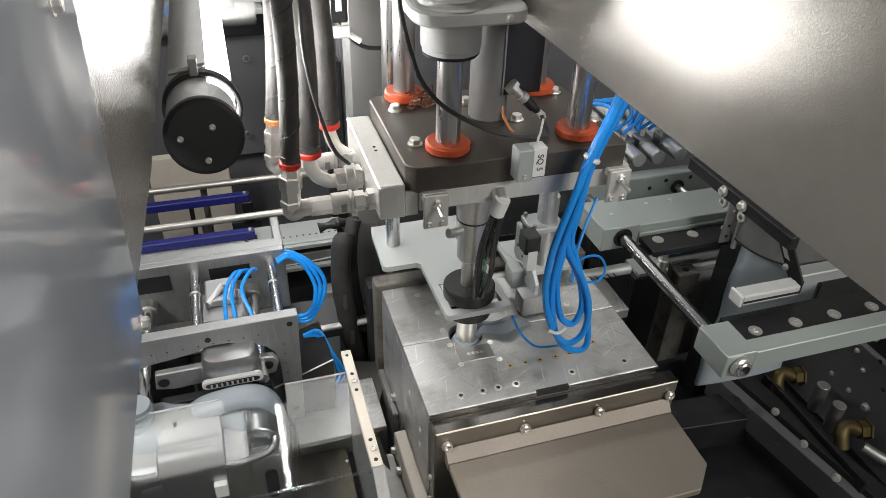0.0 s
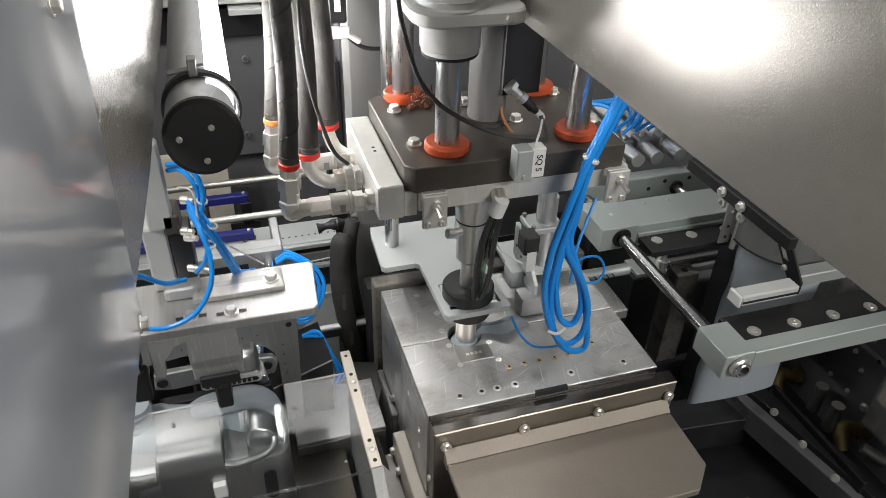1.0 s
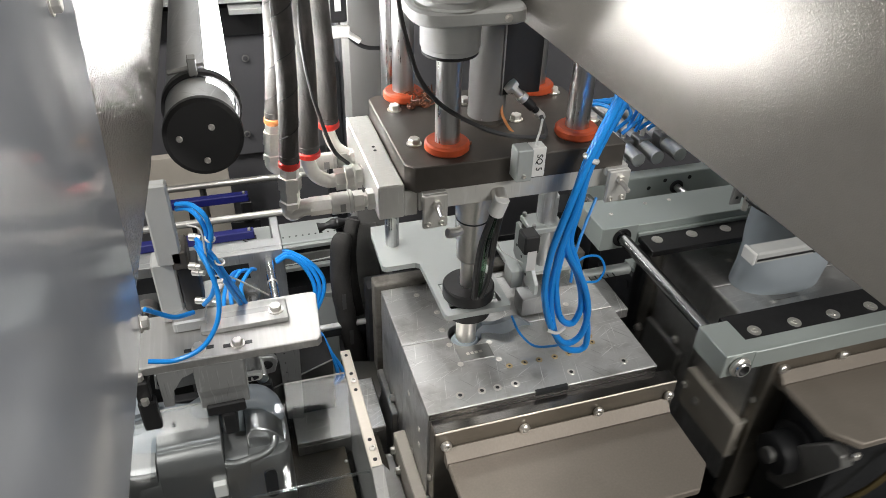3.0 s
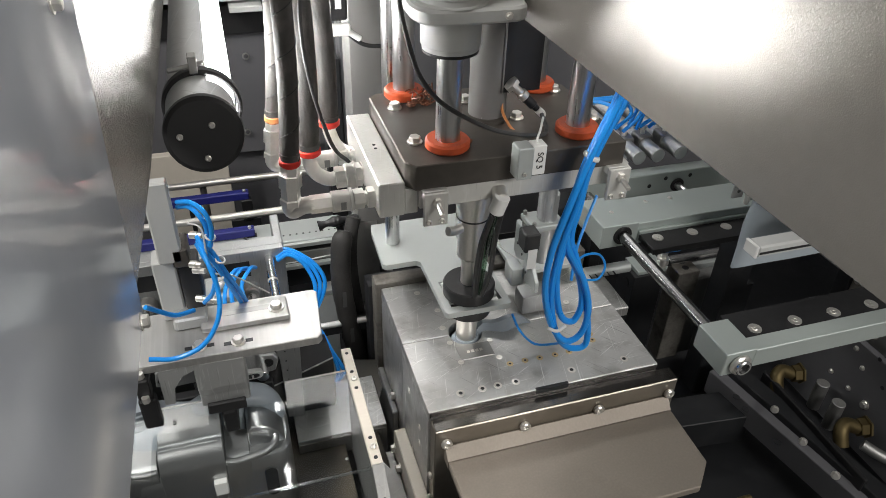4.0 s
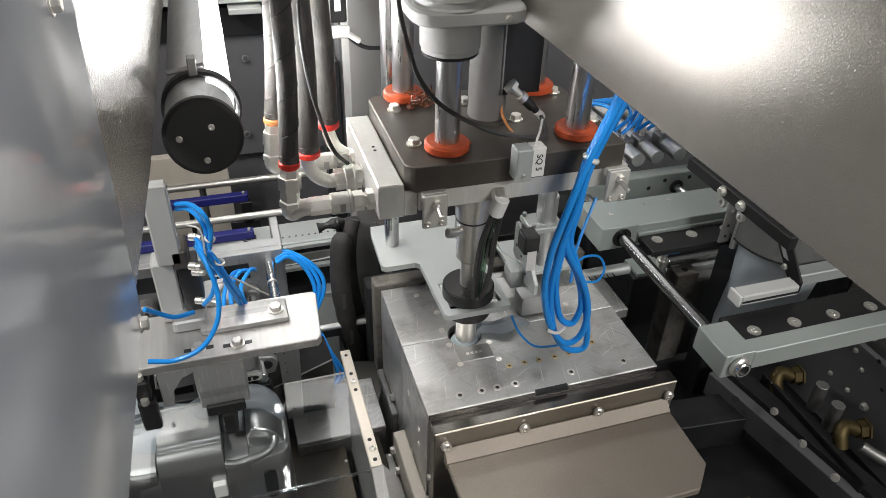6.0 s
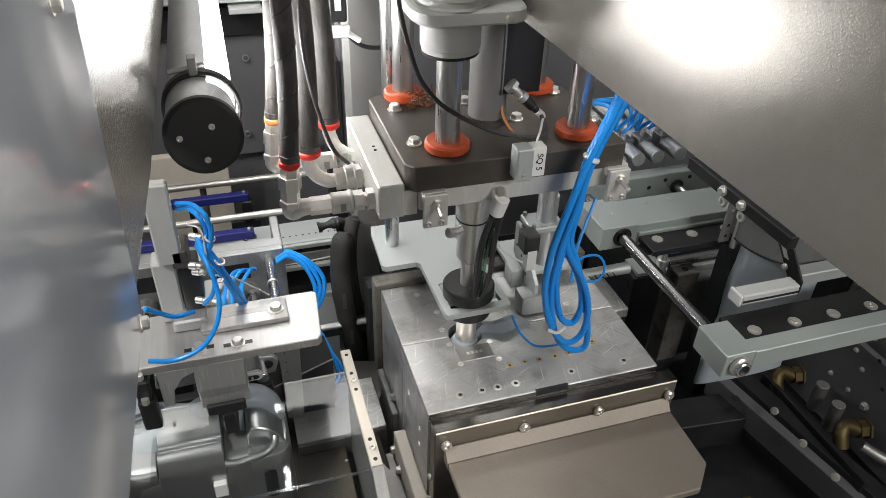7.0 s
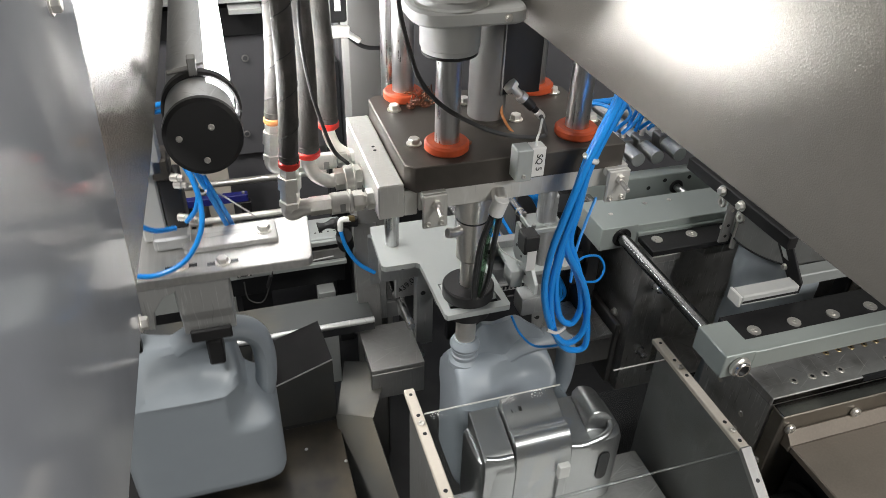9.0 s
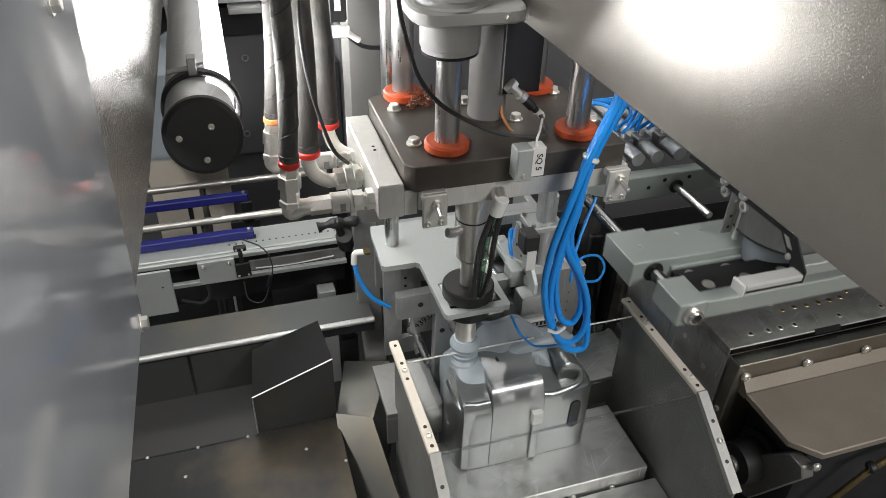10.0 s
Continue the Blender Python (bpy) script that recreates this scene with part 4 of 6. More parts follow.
def blow_head():
    t = thing("blow_head", (0.135, 0.16, 1.10), "blow head with black steel plate and four guide rods", "blow head")
    part("head_plate", prism([(-0.022, 0.062), (-0.010, 0.045), (0.304, 0.045), (0.304, 0.262), (0.294, 0.275), (-0.008, 0.298), (-0.022, 0.286)], "z", 1.392, 1.43, 0.0015), DARK_PLATE, t, "blackened steel plate")
    part("front_bar", box(-0.004, 0.318, 0.050, 0.085, 1.360, 1.3915), LIT_ALU, t, "aluminium front bar")
    part("under_plate", box(-0.004, 0.318, 0.0855, 0.28, 1.372, 1.3915), LIT_ALU, t)
    part("end_bar", box(0.305, 0.318, 0.086, 0.22, 1.392, 1.42), LIT_ALU, t)
    part("manifold_block", box(-0.060, -0.0235, 0.052, 0.285, 1.352, 1.404, 0.002), LIT_ALU, t, "aluminium manifold block")
    part("manifold_foot", box(-0.0233, -0.0045, 0.055, 0.285, 1.352, 1.3915, 0.001), LIT_ALU, t)
    for y in (0.16, 0.172):
        screw(t, (-0.040, y, 1.404), (0, 0, 1), "hole", 0.0024)
    for x, y, z in ((0.047, 0.09, 0), (0.245, 0.09, 0), (0.033, 0.278, 0), (0.252, 0.262, 0)):
        part("guide_rod", cyl((x, y, 1.43), (x, y, 2.1), 0.0172, 32), ROD, t, "polished guide rod")
        part("seal_ring", ring((x, y, 1.4301), (0, 0, 1), 0.0174, 0.0315, 0.0145), ORANGE_RED, t, "orange polyurethane ring, greasy")
    part("bushing", lathe((0.047, 0.09, 1.572), (0, 0, 1), [(0, 0.030), (0.0, 0.037), (0.006, 0.0375), (0.007, 0.039), (0.0395, 0.039)], 48), LIGHT_PAINT, t, "light grey bushing")
    part("bushing_seal", ring((0.047, 0.09, 1.5675), (0, 0, 1), 0.0174, 0.037, 0.0045), BLACK, t)
    part("top_plate", prism([(-0.004, 0.20), (-0.008, 0.085), (-0.004, 0.066), (0.006, 0.052), (0.022, 0.045), (0.118, 0.045), (0.132, 0.052), (0.138, 0.07), (0.138, 0.20)], "z", 1.612, 1.631, 0.003), LIGHT_PAINT, t, "light grey painted top plate")
    part("top_drum", lathe((0.047, 0.09, 1.6312), (0, 0, 1), [(0, 0.046), (0.003, 0.044), (0.010, 0.044), (0.011, 0.046), (0.2, 0.046)], 48), LIGHT_PAINT, t, "light grey cylinder above the plate")
    screw(t, (0.106, 0.0448, 1.621), (0, -1, 0), "hex", 0.004)
    part("cylinder", cyl((0.137, 0.178, 1.43), (0.137, 0.178, 1.65), 0.0285, 36), COLUMN, t, "steel blow cylinder")
    part("cylinder_flange", lathe((0.137, 0.178, 1.4302), (0, 0, 1), [(0, 0.037), (0.004, 0.037), (0.005, 0.030)], 36), DARK_PLATE, t)
    for p in ((0.007, 0.116, 1.430), (0.008, 0.236, 1.430), (0.125, 0.162, 1.430), (0.178, 0.158, 1.430), (0.278, 0.242, 1.430), (0.122, 0.237, 1.430), (0.291, 0.130, 1.430)):
        screw(t, p, (0, 0, 1), "hex", 0.0085)
    for a, b in (((0.032, 0.263, 1.432), 0.009), ((0.046, 0.251, 1.432), 0.010), ((0.058, 0.239, 1.432), 0.008), ((0.034, 0.236, 1.432), 0.006), ((0.073, 0.108, 1.432), 0.005), ((0.080, 0.099, 1.432), 0.006)):
        g = bmesh.new()
        bmesh.ops.create_icosphere(g, subdivisions=3, radius=b)
        for v in g.verts:
            v.co *= 1 + 0.5 * noise.noise(v.co * 300 + Vector(a) * 40)
            v.co.z *= 0.6
        bmesh.ops.translate(g, verts=g.verts, vec=a)
        part("grease_lump", g, RUST, t, "rusty brown grease and swarf")
    chips = random.Random(9)
    for i in range(26):
        c = Vector((0.030 + 0.055 * chips.random(), 0.262 - 0.030 * chips.random(), 1.436 + 0.012 * chips.random()))
        d = Vector((chips.uniform(-1, 1), chips.uniform(-1, 1), chips.uniform(-0.3, 0.8))).normalized() * 0.007
        e = d.orthogonal().normalized() * 0.006
        part("swarf_curl", hose([c - d, c + e, c + d, c + d * 1.6 - e], 0.0012, 5, 4), RUST, t, "rusty swarf curl")
    # front brackets
    for x0 in (-0.003, 0.276):
        part("stop_bracket", box(x0, x0 + 0.035, 0.030, 0.0365, 1.342, 1.394, 0.0015), LIT_ALU, t, "small aluminium stop bracket")
        part("stop_top", box(x0, x0 + 0.035, 0.037, 0.049, 1.382, 1.394, 0.001), LIT_ALU, t)
        for d in (0.007, 0.026):
            screw(t, (x0 + d, 0.030, 1.350), (0, -1, 0), "cap", 0.0042)
        part("stop_bolt", cyl((x0 + 0.019, 0.004, 1.374), (x0 + 0.019, 0.030, 1.380), 0.0036, 12), ZINC, t)
        part("stop_nut", lathe((x0 + 0.019, 0.0305, 1.380), (0, -1, 0), [(0, 0.007), (0.006, 0.007)], 6), ZINC, t)
    # lower carrier plate, posts and pin
    part("base_plate", prism([(0.0, 0.42), (-0.004, 0.40), (-0.008, 0.285), (-0.002, 0.279), (0.055, 0.279), (0.062, 0.272), (0.064, 0.122), (0.068, 0.116), (0.180, 0.116), (0.183, 0.12), (0.183, 0.132),
                              (0.078, 0.132), (0.076, 0.205), (0.165, 0.205), (0.171, 0.132), (0.183, 0.132), (0.183, 0.42)], "z", 1.089, 1.1, 0.0), ALU_MATT, t, "pale anodised carrier plate")
    part("pin_ledge", box(0.0785, 0.168, 0.150, 0.204, 1.089, 1.0995, 0.001), ALU_MATT, t)
    for x, y in ((0.028, 0.352), (0.165, 0.34)):
        part("post", cyl((x, y, 1.1), (x, y, 2.0 if x < 0.1 else 1.372), 0.0135, 28), ROD, t, "round steel post")
    part("blow_pin", lathe((0.120, 0.165, 0.999), (0, 0, 1), [(0, 0.0185), (0.045, 0.0185), (0.046, 0.014), (0.125, 0.014), (0.126, 0.0155), (0.175, 0.0155), (0.185, 0.0245), (0.258, 0.0245), (0.26, 0.0265), (0.275, 0.0265), (0.30, 0.034), (0.372, 0.034)], 36), ZINC, t, "steel blow pin")
    part("pin_oring", ring((0.120, 0.165, 1.2585), (0, 0, 1), 0.0246, 0.0275, 0.003), BLACK, t)
    part("disc", lathe((0.120, 0.165, 1.1), (0, 0, 1), [(0, 0.043), (0.002, 0.0455), (0.022, 0.0455), (0.025, 0.043)], 48), BLACK, t, "black rubber disc")
    part("disc_lower", lathe((0.120, 0.165, 1.064), (0, 0, 1), [(0, 0.030), (0.0, 0.041), (0.022, 0.041)], 40), BLACK, t)
    part("elbow_fitting", hose([(0.097, 0.155, 1.245), (0.083, 0.15, 1.245), (0.072, 0.147, 1.248)], 0.008, 12, 5), ZINC, t, "silver elbow fitting")
    # air fitting with bundled tubes
    part("hose_socket", cyl((0.113, 0.050, 1.376), (0.111, 0.035, 1.368), 0.011), ZINC, t)
    part("white_collar", cyl((0.111, 0.030, 1.375), (0.105, 0.035, 1.348), 0.0115), WHITE, t, "white plastic collar")
    for i, mat in enumerate((BLACK, BLACK, GREEN_TUBE, BLACK)):
        o = 0.0045 * (i - 1.5)
        a, b, c, d = (Vector(q) for q in ((0.105, 0.035, 1.348), (0.108, 0.070, 1.274), (0.119, 0.110, 1.178), (0.121, 0.125, 1.125)))
        s = Vector((1, 0.6 * (-1) ** i, 0))
        part("tube", hose([a + s * o, b + s * o * 1.6, c + s * o * 1.8, d + s * o], 0.0042, 8, 6), mat, t, "clear greenish tube" if mat is GREEN_TUBE else "black plastic tube")
    # limit switch tag and sensor
    part("switch_box", box(0.124, 0.147, 0.018, 0.044, 1.404, 1.4515, 0.0015), ALU_MATT, t, "small grey junction box")
    part("switch_label", box(0.1472, 0.168, 0.024, 0.044, 1.406, 1.4505, 0.001), WHITE, t, "white name plate")
    text_on(t, "SQ 5", Matrix.Translation((0.1585, 0.0236, 1.428)) @ pose(0, 0, 0, 90, 0, 0) @ pose(0, 0, 0, 0, 0, -90), 0.0125, INK)
    screw(t, (0.135, 0.018, 1.413), (0, -1, 0), "cap", 0.003)
    part("sensor_plate", box(0.1495, 0.208, 0.150, 0.153, 1.475, 1.60, 0.001), BLACK, t, "black sensor bracket")
    part("sensor_edge", box(0.147, 0.1493, 0.148, 0.152, 1.475, 1.60, 0.0005), STEEL, t)
    a, b = Vector((0.158, 0.14, 1.492)), Vector((0.212, 0.135, 1.440))
    part("sensor", lathe(a, b - a, [(0, 0.006), (0.02, 0.006), (0.021, 0.0085), (0.030, 0.0085)], 20), ZINC, t, "threaded proximity sensor")
    part("sensor_plug", lathe(a + (b - a) * 0.41, b - a, [(0, 0.0075), (0.018, 0.0075), (0.020, 0.0055), (0.028, 0.005)], 18), BLACK, t, "black sensor plug")
    part("sensor_tip", lathe(a + (b - a) * 0.80, b - a, [(0, 0.0055), (0.010, 0.006), (0.016, 0.004)], 14), WHITE, t, "white tape on the plug")
    part("sensor_nut", lathe(a, b - a, [(-0.003, 0.012), (0.004, 0.012)], 6), ZINC, t)
    part("sensor_cable", hose([(0.201, 0.120, 1.450), (0.197, 0.090, 1.438), (0.180, 0.075, 1.440), (0.128, 0.065, 1.453), (0.084, 0.060, 1.473), (0.030, 0.055, 1.509), (-0.002, 0.050, 1.548), (-0.017, 0.050, 1.588), (-0.026, 0.060, 1.633), (-0.031, 0.060, 1.684)], 0.0031, 10, 8), CABLE, t, "dark grey sensor cable")
    part("copper_wire", hose([(0.153, 0.160, 1.465), (0.151, 0.150, 1.447), (0.155, 0.130, 1.433), (0.162, 0.115, 1.426)], 0.0022, 8, 6), ORANGE, t, "orange wire")
    part("white_wire", hose([(0.184, 0.080, 1.464), (0.167, 0.050, 1.460), (0.157, 0.035, 1.455), (0.158, 0.030, 1.447)], 0.0018, 6, 6), WIRE_WHITE, t)


blow_head()


def hydraulic_hose(top, foot, run, end, label, ringmat=RED, r=0.0145, valve=False):
    """A hose that hangs down, a red marked ferrule, an elbow and a run of fittings into the manifold."""
    t = thing("hydraulic_hose", foot, label, "hydraulic hose", "hydraulic hoses")
    top, foot, run, end = Vector(top), Vector(foot), Vector(run), Vector(end)
    mid = (top + foot) / 2 + Vector((0.003, -0.004, 0))
    part("rubber_hose", hose([top, mid, foot], r, 18, 10), HOSE, t, "black rubber hose")
    d = (foot - mid).normalized()
    u = d.orthogonal().normalized()
    w = d.cross(u)
    if valve:
        seam = []
        for i in range(73):
            q, s = i * 0.42, i / 72
            c = top * (1 - s) ** 2 + (2 * mid - (top + foot) / 2) * 2 * s * (1 - s) + foot * s ** 2
            seam.append(c + (u * math.cos(q) + w * math.sin(q)) * (r + 0.0001))
        part("wrap_seam", hose(seam, 0.0008, 6, 2), BLACK, t)
    part("crimp_sleeve", ring(foot - d * 0.016, d, r * 0.9, r * 1.05, 0.010, 24), HOSE, t)
    part("marker_ring", ring(foot - d * 0.006, d, r * 0.9, r * 1.12, 0.012, 24), ringmat, t, "red paint mark" if ringmat is RED else "orange mark")
    if valve:
        part("hose_nut", lathe(foot + d * 0.006, d, [(0, r * 1.0), (0.012, r * 1.0), (0.012, r * 1.25), (0.032, r * 1.25), (0.033, r * 1.05), (0.048, r * 1.05), (0.05, r * 1.2), (0.058, r * 1.2)], 6), ZINC, t, "zinc plated hose nut")
        s = foot + d * 0.06
    else:
        s = foot + d * 0.005
    ax = (end - run).normalized()
    part("elbow", hose([s, s + d * 0.012, s + (run - s) * 0.5 + Vector((-0.010, 0, -0.010)), run - ax * 0.01, run + ax * 0.004], r * (0.95 if valve else 0.68), 16, 6), ZINC, t, "bent steel tube" if not valve else "cast elbow")
    L = (end - run).length
    prof6 = [(0, r * 1.05), (L * 0.30, r * 1.05)]
    part("union_nut", lathe(run, ax, prof6, 6), ZINC, t)
    part("union_body", lathe(run + ax * L * 0.30, ax, [(0, r * 1.0), (0.001, r * 1.22), (L * 0.26, r * 1.22), (L * 0.27, r * 1.35), (L * 0.31, r * 1.35), (L * 0.32, r)], 24), ZINC, t)
    part("end_nut", lathe(run + ax * L * 0.63, ax, [(0, r * 1.15), (L * 0.15, r * 1.15), (L * 0.16, r * 0.8), (L * 0.20, r * 0.8), (L * 0.20, r * 1.2), (L * 0.37, r * 1.2)], 6), ZINC, t)
    if valve:
        part("engraved_bars", box(run.x + L * 0.42, run.x + L * 0.5, run.y - r * 1.24, run.y - r * 1.2, run.z - 0.006, run.z + 0.006, 0), STEEL, t)
    return t


hydraulic_hose((-0.160, 0.085, 1.683), (-0.170, 0.085, 1.438), (-0.149, 0.085, 1.369), (-0.054, 0.085, 1.369), "black hydraulic hose with red ring and silver fittings", RED, 0.0125, True)
hydraulic_hose((-0.133, 0.165, 1.664), (-0.136, 0.165, 1.410), (-0.101, 0.165, 1.361), (-0.052, 0.165, 1.363), "black hydraulic hose with red ring and bent steel end", RED, 0.0155)
hydraulic_hose((-0.100, 0.240, 1.645), (-0.094, 0.240, 1.416), (-0.056, 0.240, 1.361), (-0.025, 0.240, 1.363), "black hydraulic hose with red ring on a steel bend", RED, 0.0148)
hydraulic_hose((-0.159, 0.230, 1.650), (-0.177, 0.230, 1.436), (-0.153, 0.230, 1.358), (-0.047, 0.230, 1.361), "thin black hydraulic hose with orange ring", ORANGE, 0.011, True)


def loose_cable(name, pts, r, mat, label):
    t = thing(name, pts[0], label, "cable")
    part("cable_run", hose(pts, r, 8, 8), mat, t)


loose_cable("hanging_cable", [(-0.133, 0.120, 1.662), (-0.137, 0.120, 1.595), (-0.130, 0.130, 1.525), (-0.115, 0.140, 1.459), (-0.102, 0.140, 1.420), (-0.082, 0.150, 1.393)], 0.0028, CABLE, "thin black cable hanging beside the hoses")
loose_cable("hanging_cable", [(-0.029, 0.500, 1.482), (-0.003, 0.500, 1.453), (0.023, 0.500, 1.438), (0.065, 0.500, 1.435)], 0.004, BLACK, "black cable bowed behind the post")
for dy in (0, 16):
    loose_cable("thick_cable", [Vector((-0.015, 0.600, 1.454)) + Vector((0, 0, -dy / 1200)), Vector((0.022, 0.600, 1.441)) + Vector((0, 0, -dy / 1200)), Vector((0.061, 0.600, 1.442)) + Vector((0, 0, -dy / 1200)), Vector((0.101, 0.600, 1.454)) + Vector((0, 0, -dy / 1200))], 0.009, BLACK, "thick black cable behind the hoses")


def solenoid():
    t = thing("solenoid_valve", (-0.046, 0.400, 1.532), "black solenoid valve with white plug", "valve")
    x, y, z = (-0.045, 0.400, 1.537)
    part("coil", box(x - 0.014, x + 0.016, y, y + 0.03, z - 0.02, z + 0.04, 0.003), BLACK, t)
    part("plug", box(x - 0.016, x + 0.018, y - 0.012, y - 0.001, z - 0.042, z - 0.022, 0.003), WHITE, t, "white plug")
    part("name_tag", box(x - 0.004, x + 0.006, y - 0.002, y - 0.0005, z + 0.0, z + 0.03, 0), WHITE, t)
    part("lead", cyl((x + 0.012, y - 0.006, z - 0.034), (x + 0.034, y - 0.006, z - 0.05), 0.005, 12), WHITE, t)


solenoid()


def column():
    t = thing("machine_column", (0.0, 0.48, 0.3), "grey painted steel column behind the mould", "machine column")
    part("column_body", box(-0.012, 0.050, 0.50, 0.58, 0.30, 1.75, 0.004), COLUMN, t)
    part("foot_plate", prism([(0.43, 0.30), (0.43, 0.72), (0.47, 0.78), (0.499, 1.06), (0.499, 0.3)], "x", -0.022, 0.030, 0.002), STEEL, t, "bent steel guard sheet")
    part("slide_rod", cyl((0.085, 0.40, 1.0), (0.085, 0.60, 1.0), 0.010), CHROME, t)
    part("slide_rod", cyl((0.085, 0.34, 0.80), (0.085, 0.60, 0.80), 0.010), CHROME, t)


column()


def wing_knob():
    t = thing("wing_knob_clamp", (-0.054, 0.500, 1.018), "black plastic wing knob on a clamp", "clamp")
    a, b = Vector((-0.096, 0.500, 1.063)), Vector((-0.012, 0.500, 1.066))
    part("wing", hose([a, a.lerp(b, 0.35) + Vector((0, 0, 0.004)), a.lerp(b, 0.65) + Vector((0, 0, 0.004)), b], [0.012, 0.011, 0.009, 0.008, 0.007, 0.007, 0.008, 0.009, 0.011, 0.012, 0.012, 0.011, 0.012, 0.011, 0.010, 0.009, 0.008, 0.008, 0.009, 0.010, 0.011, 0.012, 0.012, 0.012, 0.011], 12, 8), BLACK, t)
    part("stem", cyl(a.lerp(b, 0.5), a.lerp(b, 0.5) + Vector((0.012, 0.01, -0.05)), 0.008), BLACK, t)
    part("body", cyl(a.lerp(b, 0.5) + Vector((0.012, 0.0, -0.03)), a.lerp(b, 0.5) + Vector((0.02, 0.03, -0.075)), 0.018, 16), BLACK, t)


wing_knob()


def side_cylinder():
    """The small pneumatic cylinder on an angle bracket beside the pin."""
    t = thing("pneumatic_cylinder", (0.30, 0.26, 1.0), "small pneumatic cylinder on a drilled bracket", "pneumatic cylinder")
    part("tube", cyl((0.303, 0.255, 1.075), (0.303, 0.255, 1.225), 0.0185), ALU, t)
    part("rod_cover", cyl((0.292, 0.24, 1.185), (0.292, 0.24, 1.36), 0.017), ALU, t)
    part("head", box(0.262, 0.330, 0.228, 0.285, 1.158, 1.170, 0.002), ALU_MATT, t)
    for x, y in ((0.268, 0.234), (0.323, 0.234), (0.268, 0.278)):
        part("tie_rod", cyl((x, y, 1.075), (x, y, 1.178), 0.004, 10), STEEL, t)
    part("bracket", prism([(0.19, 1.02), (0.30, 1.075), (0.30, 1.145), (0.27, 1.145), (0.19, 1.07)], "x", 0.262, 0.270, 0.001), ALU_MATT, t, "drilled angle bracket")
    part("pad", box(0.236, 0.296, 0.182, 0.225, 1.003, 1.048, 0.008), FRAME_ALU, t, "grey cast pad")
    part("pad", box(0.236, 0.262, 0.24, 0.28, 1.03, 1.07, 0.004), ALU_MATT, t)
    part("tag", box(0.240, 0.258, 0.1895, 0.1905, 1.108, 1.150, 0), WHITE, t, "white hanging tag")
    part("fitting", box(0.238, 0.268, 0.200, 0.235, 1.135, 1.175, 0.003), BLACK, t)
    part("foot", box(0.262, 0.40, 0.28, 0.40, 1.02, 1.03, 0.001), ALU_MATT, t)
    for y, z in ((0.285, 1.10), (0.26, 1.09), (0.235, 1.065)):
        screw(t, (0.262, y, z), (-1, 0, 0), "hole", 0.003)
    part("wire", hose([(0.182, 0.220, 1.192), (0.199, 0.220, 1.146), (0.218, 0.210, 1.131), (0.237, 0.200, 1.121)], 0.0012, 6, 6), WIRE_WHITE, t)


side_cylinder()


def tube_bundle():
    t = thing("air_tube_bundle", (0.221, -0.000, 1.435), "bundle of bright blue air tubes tied in a loop", "air tubes")
    runs = [
        [(0.270, 0.020, 1.539), (0.254, 0.010, 1.505), (0.221, -0.000, 1.435), (0.199, -0.005, 1.370), (0.183, 0.000, 1.287), (0.184, 0.005, 1.209), (0.207, 0.010, 1.132), (0.238, 0.012, 1.089), (0.265, 0.012, 1.101), (0.270, 0.012, 1.151), (0.252, 0.012, 1.212), (0.217, 0.012, 1.278), (0.208, 0.015, 1.323)],
        [(0.279, 0.025, 1.531), (0.264, 0.016, 1.498), (0.230, 0.006, 1.428), (0.214, 0.004, 1.353), (0.199, 0.006, 1.275), (0.199, 0.012, 1.195), (0.219, 0.016, 1.111), (0.249, 0.018, 1.067), (0.281, 0.018, 1.067), (0.275, 0.020, 1.132), (0.250, 0.020, 1.218), (0.228, 0.020, 1.276)],
        [(0.271, 0.030, 1.533), (0.257, 0.020, 1.502), (0.224, 0.010, 1.432), (0.213, 0.012, 1.362), (0.209, 0.014, 1.283), (0.208, 0.018, 1.217), (0.225, 0.020, 1.143), (0.250, 0.020, 1.123), (0.261, 0.020, 1.159), (0.246, 0.020, 1.219), (0.214, 0.020, 1.278)],
        [(0.283, 0.035, 1.524), (0.267, 0.026, 1.490), (0.233, 0.014, 1.420), (0.226, 0.016, 1.346), (0.224, 0.020, 1.287), (0.258, 0.024, 1.202), (0.278, 0.026, 1.144)]]
    for i, r in enumerate(runs):
        part("air_tube", hose(r, 0.0054, 10, 8), BLUE, t, "bright blue plastic tube")
    part("cable_tie", ring((0.226, 0.007, 1.431), (0.45, 0.0, 0.9), 0.007, 0.0125, 0.007, 20), WHITE, t, "white cable tie")
    part("cable_tie", hose([(0.194, -0.002, 1.139), (0.209, -0.006, 1.133), (0.226, 0.000, 1.135)], 0.0028, 8, 5), WHITE, t, "white cable tie")
    part("thin_tube", hose([(0.183, 0.110, 1.079), (0.198, 0.100, 1.044), (0.224, 0.090, 1.017), (0.246, 0.060, 1.038), (0.249, 0.030, 1.071)], 0.0022, 8, 8), BLUE, t, "thin blue tube")
    part("thin_tube", hose([(0.317, 0.120, 1.294), (0.292, 0.100, 1.255), (0.271, 0.080, 1.216), (0.259, 0.060, 1.175)], 0.0025, 8, 8), BLUE, t)
    part("thin_tube", hose([(0.284, 0.100, 1.177), (0.315, 0.120, 1.175), (0.356, 0.140, 1.154), (0.372, 0.140, 1.125), (0.356, 0.130, 1.108), (0.324, 0.120, 1.118)], 0.0022, 8, 8), BLUE, t)


tube_bundle()

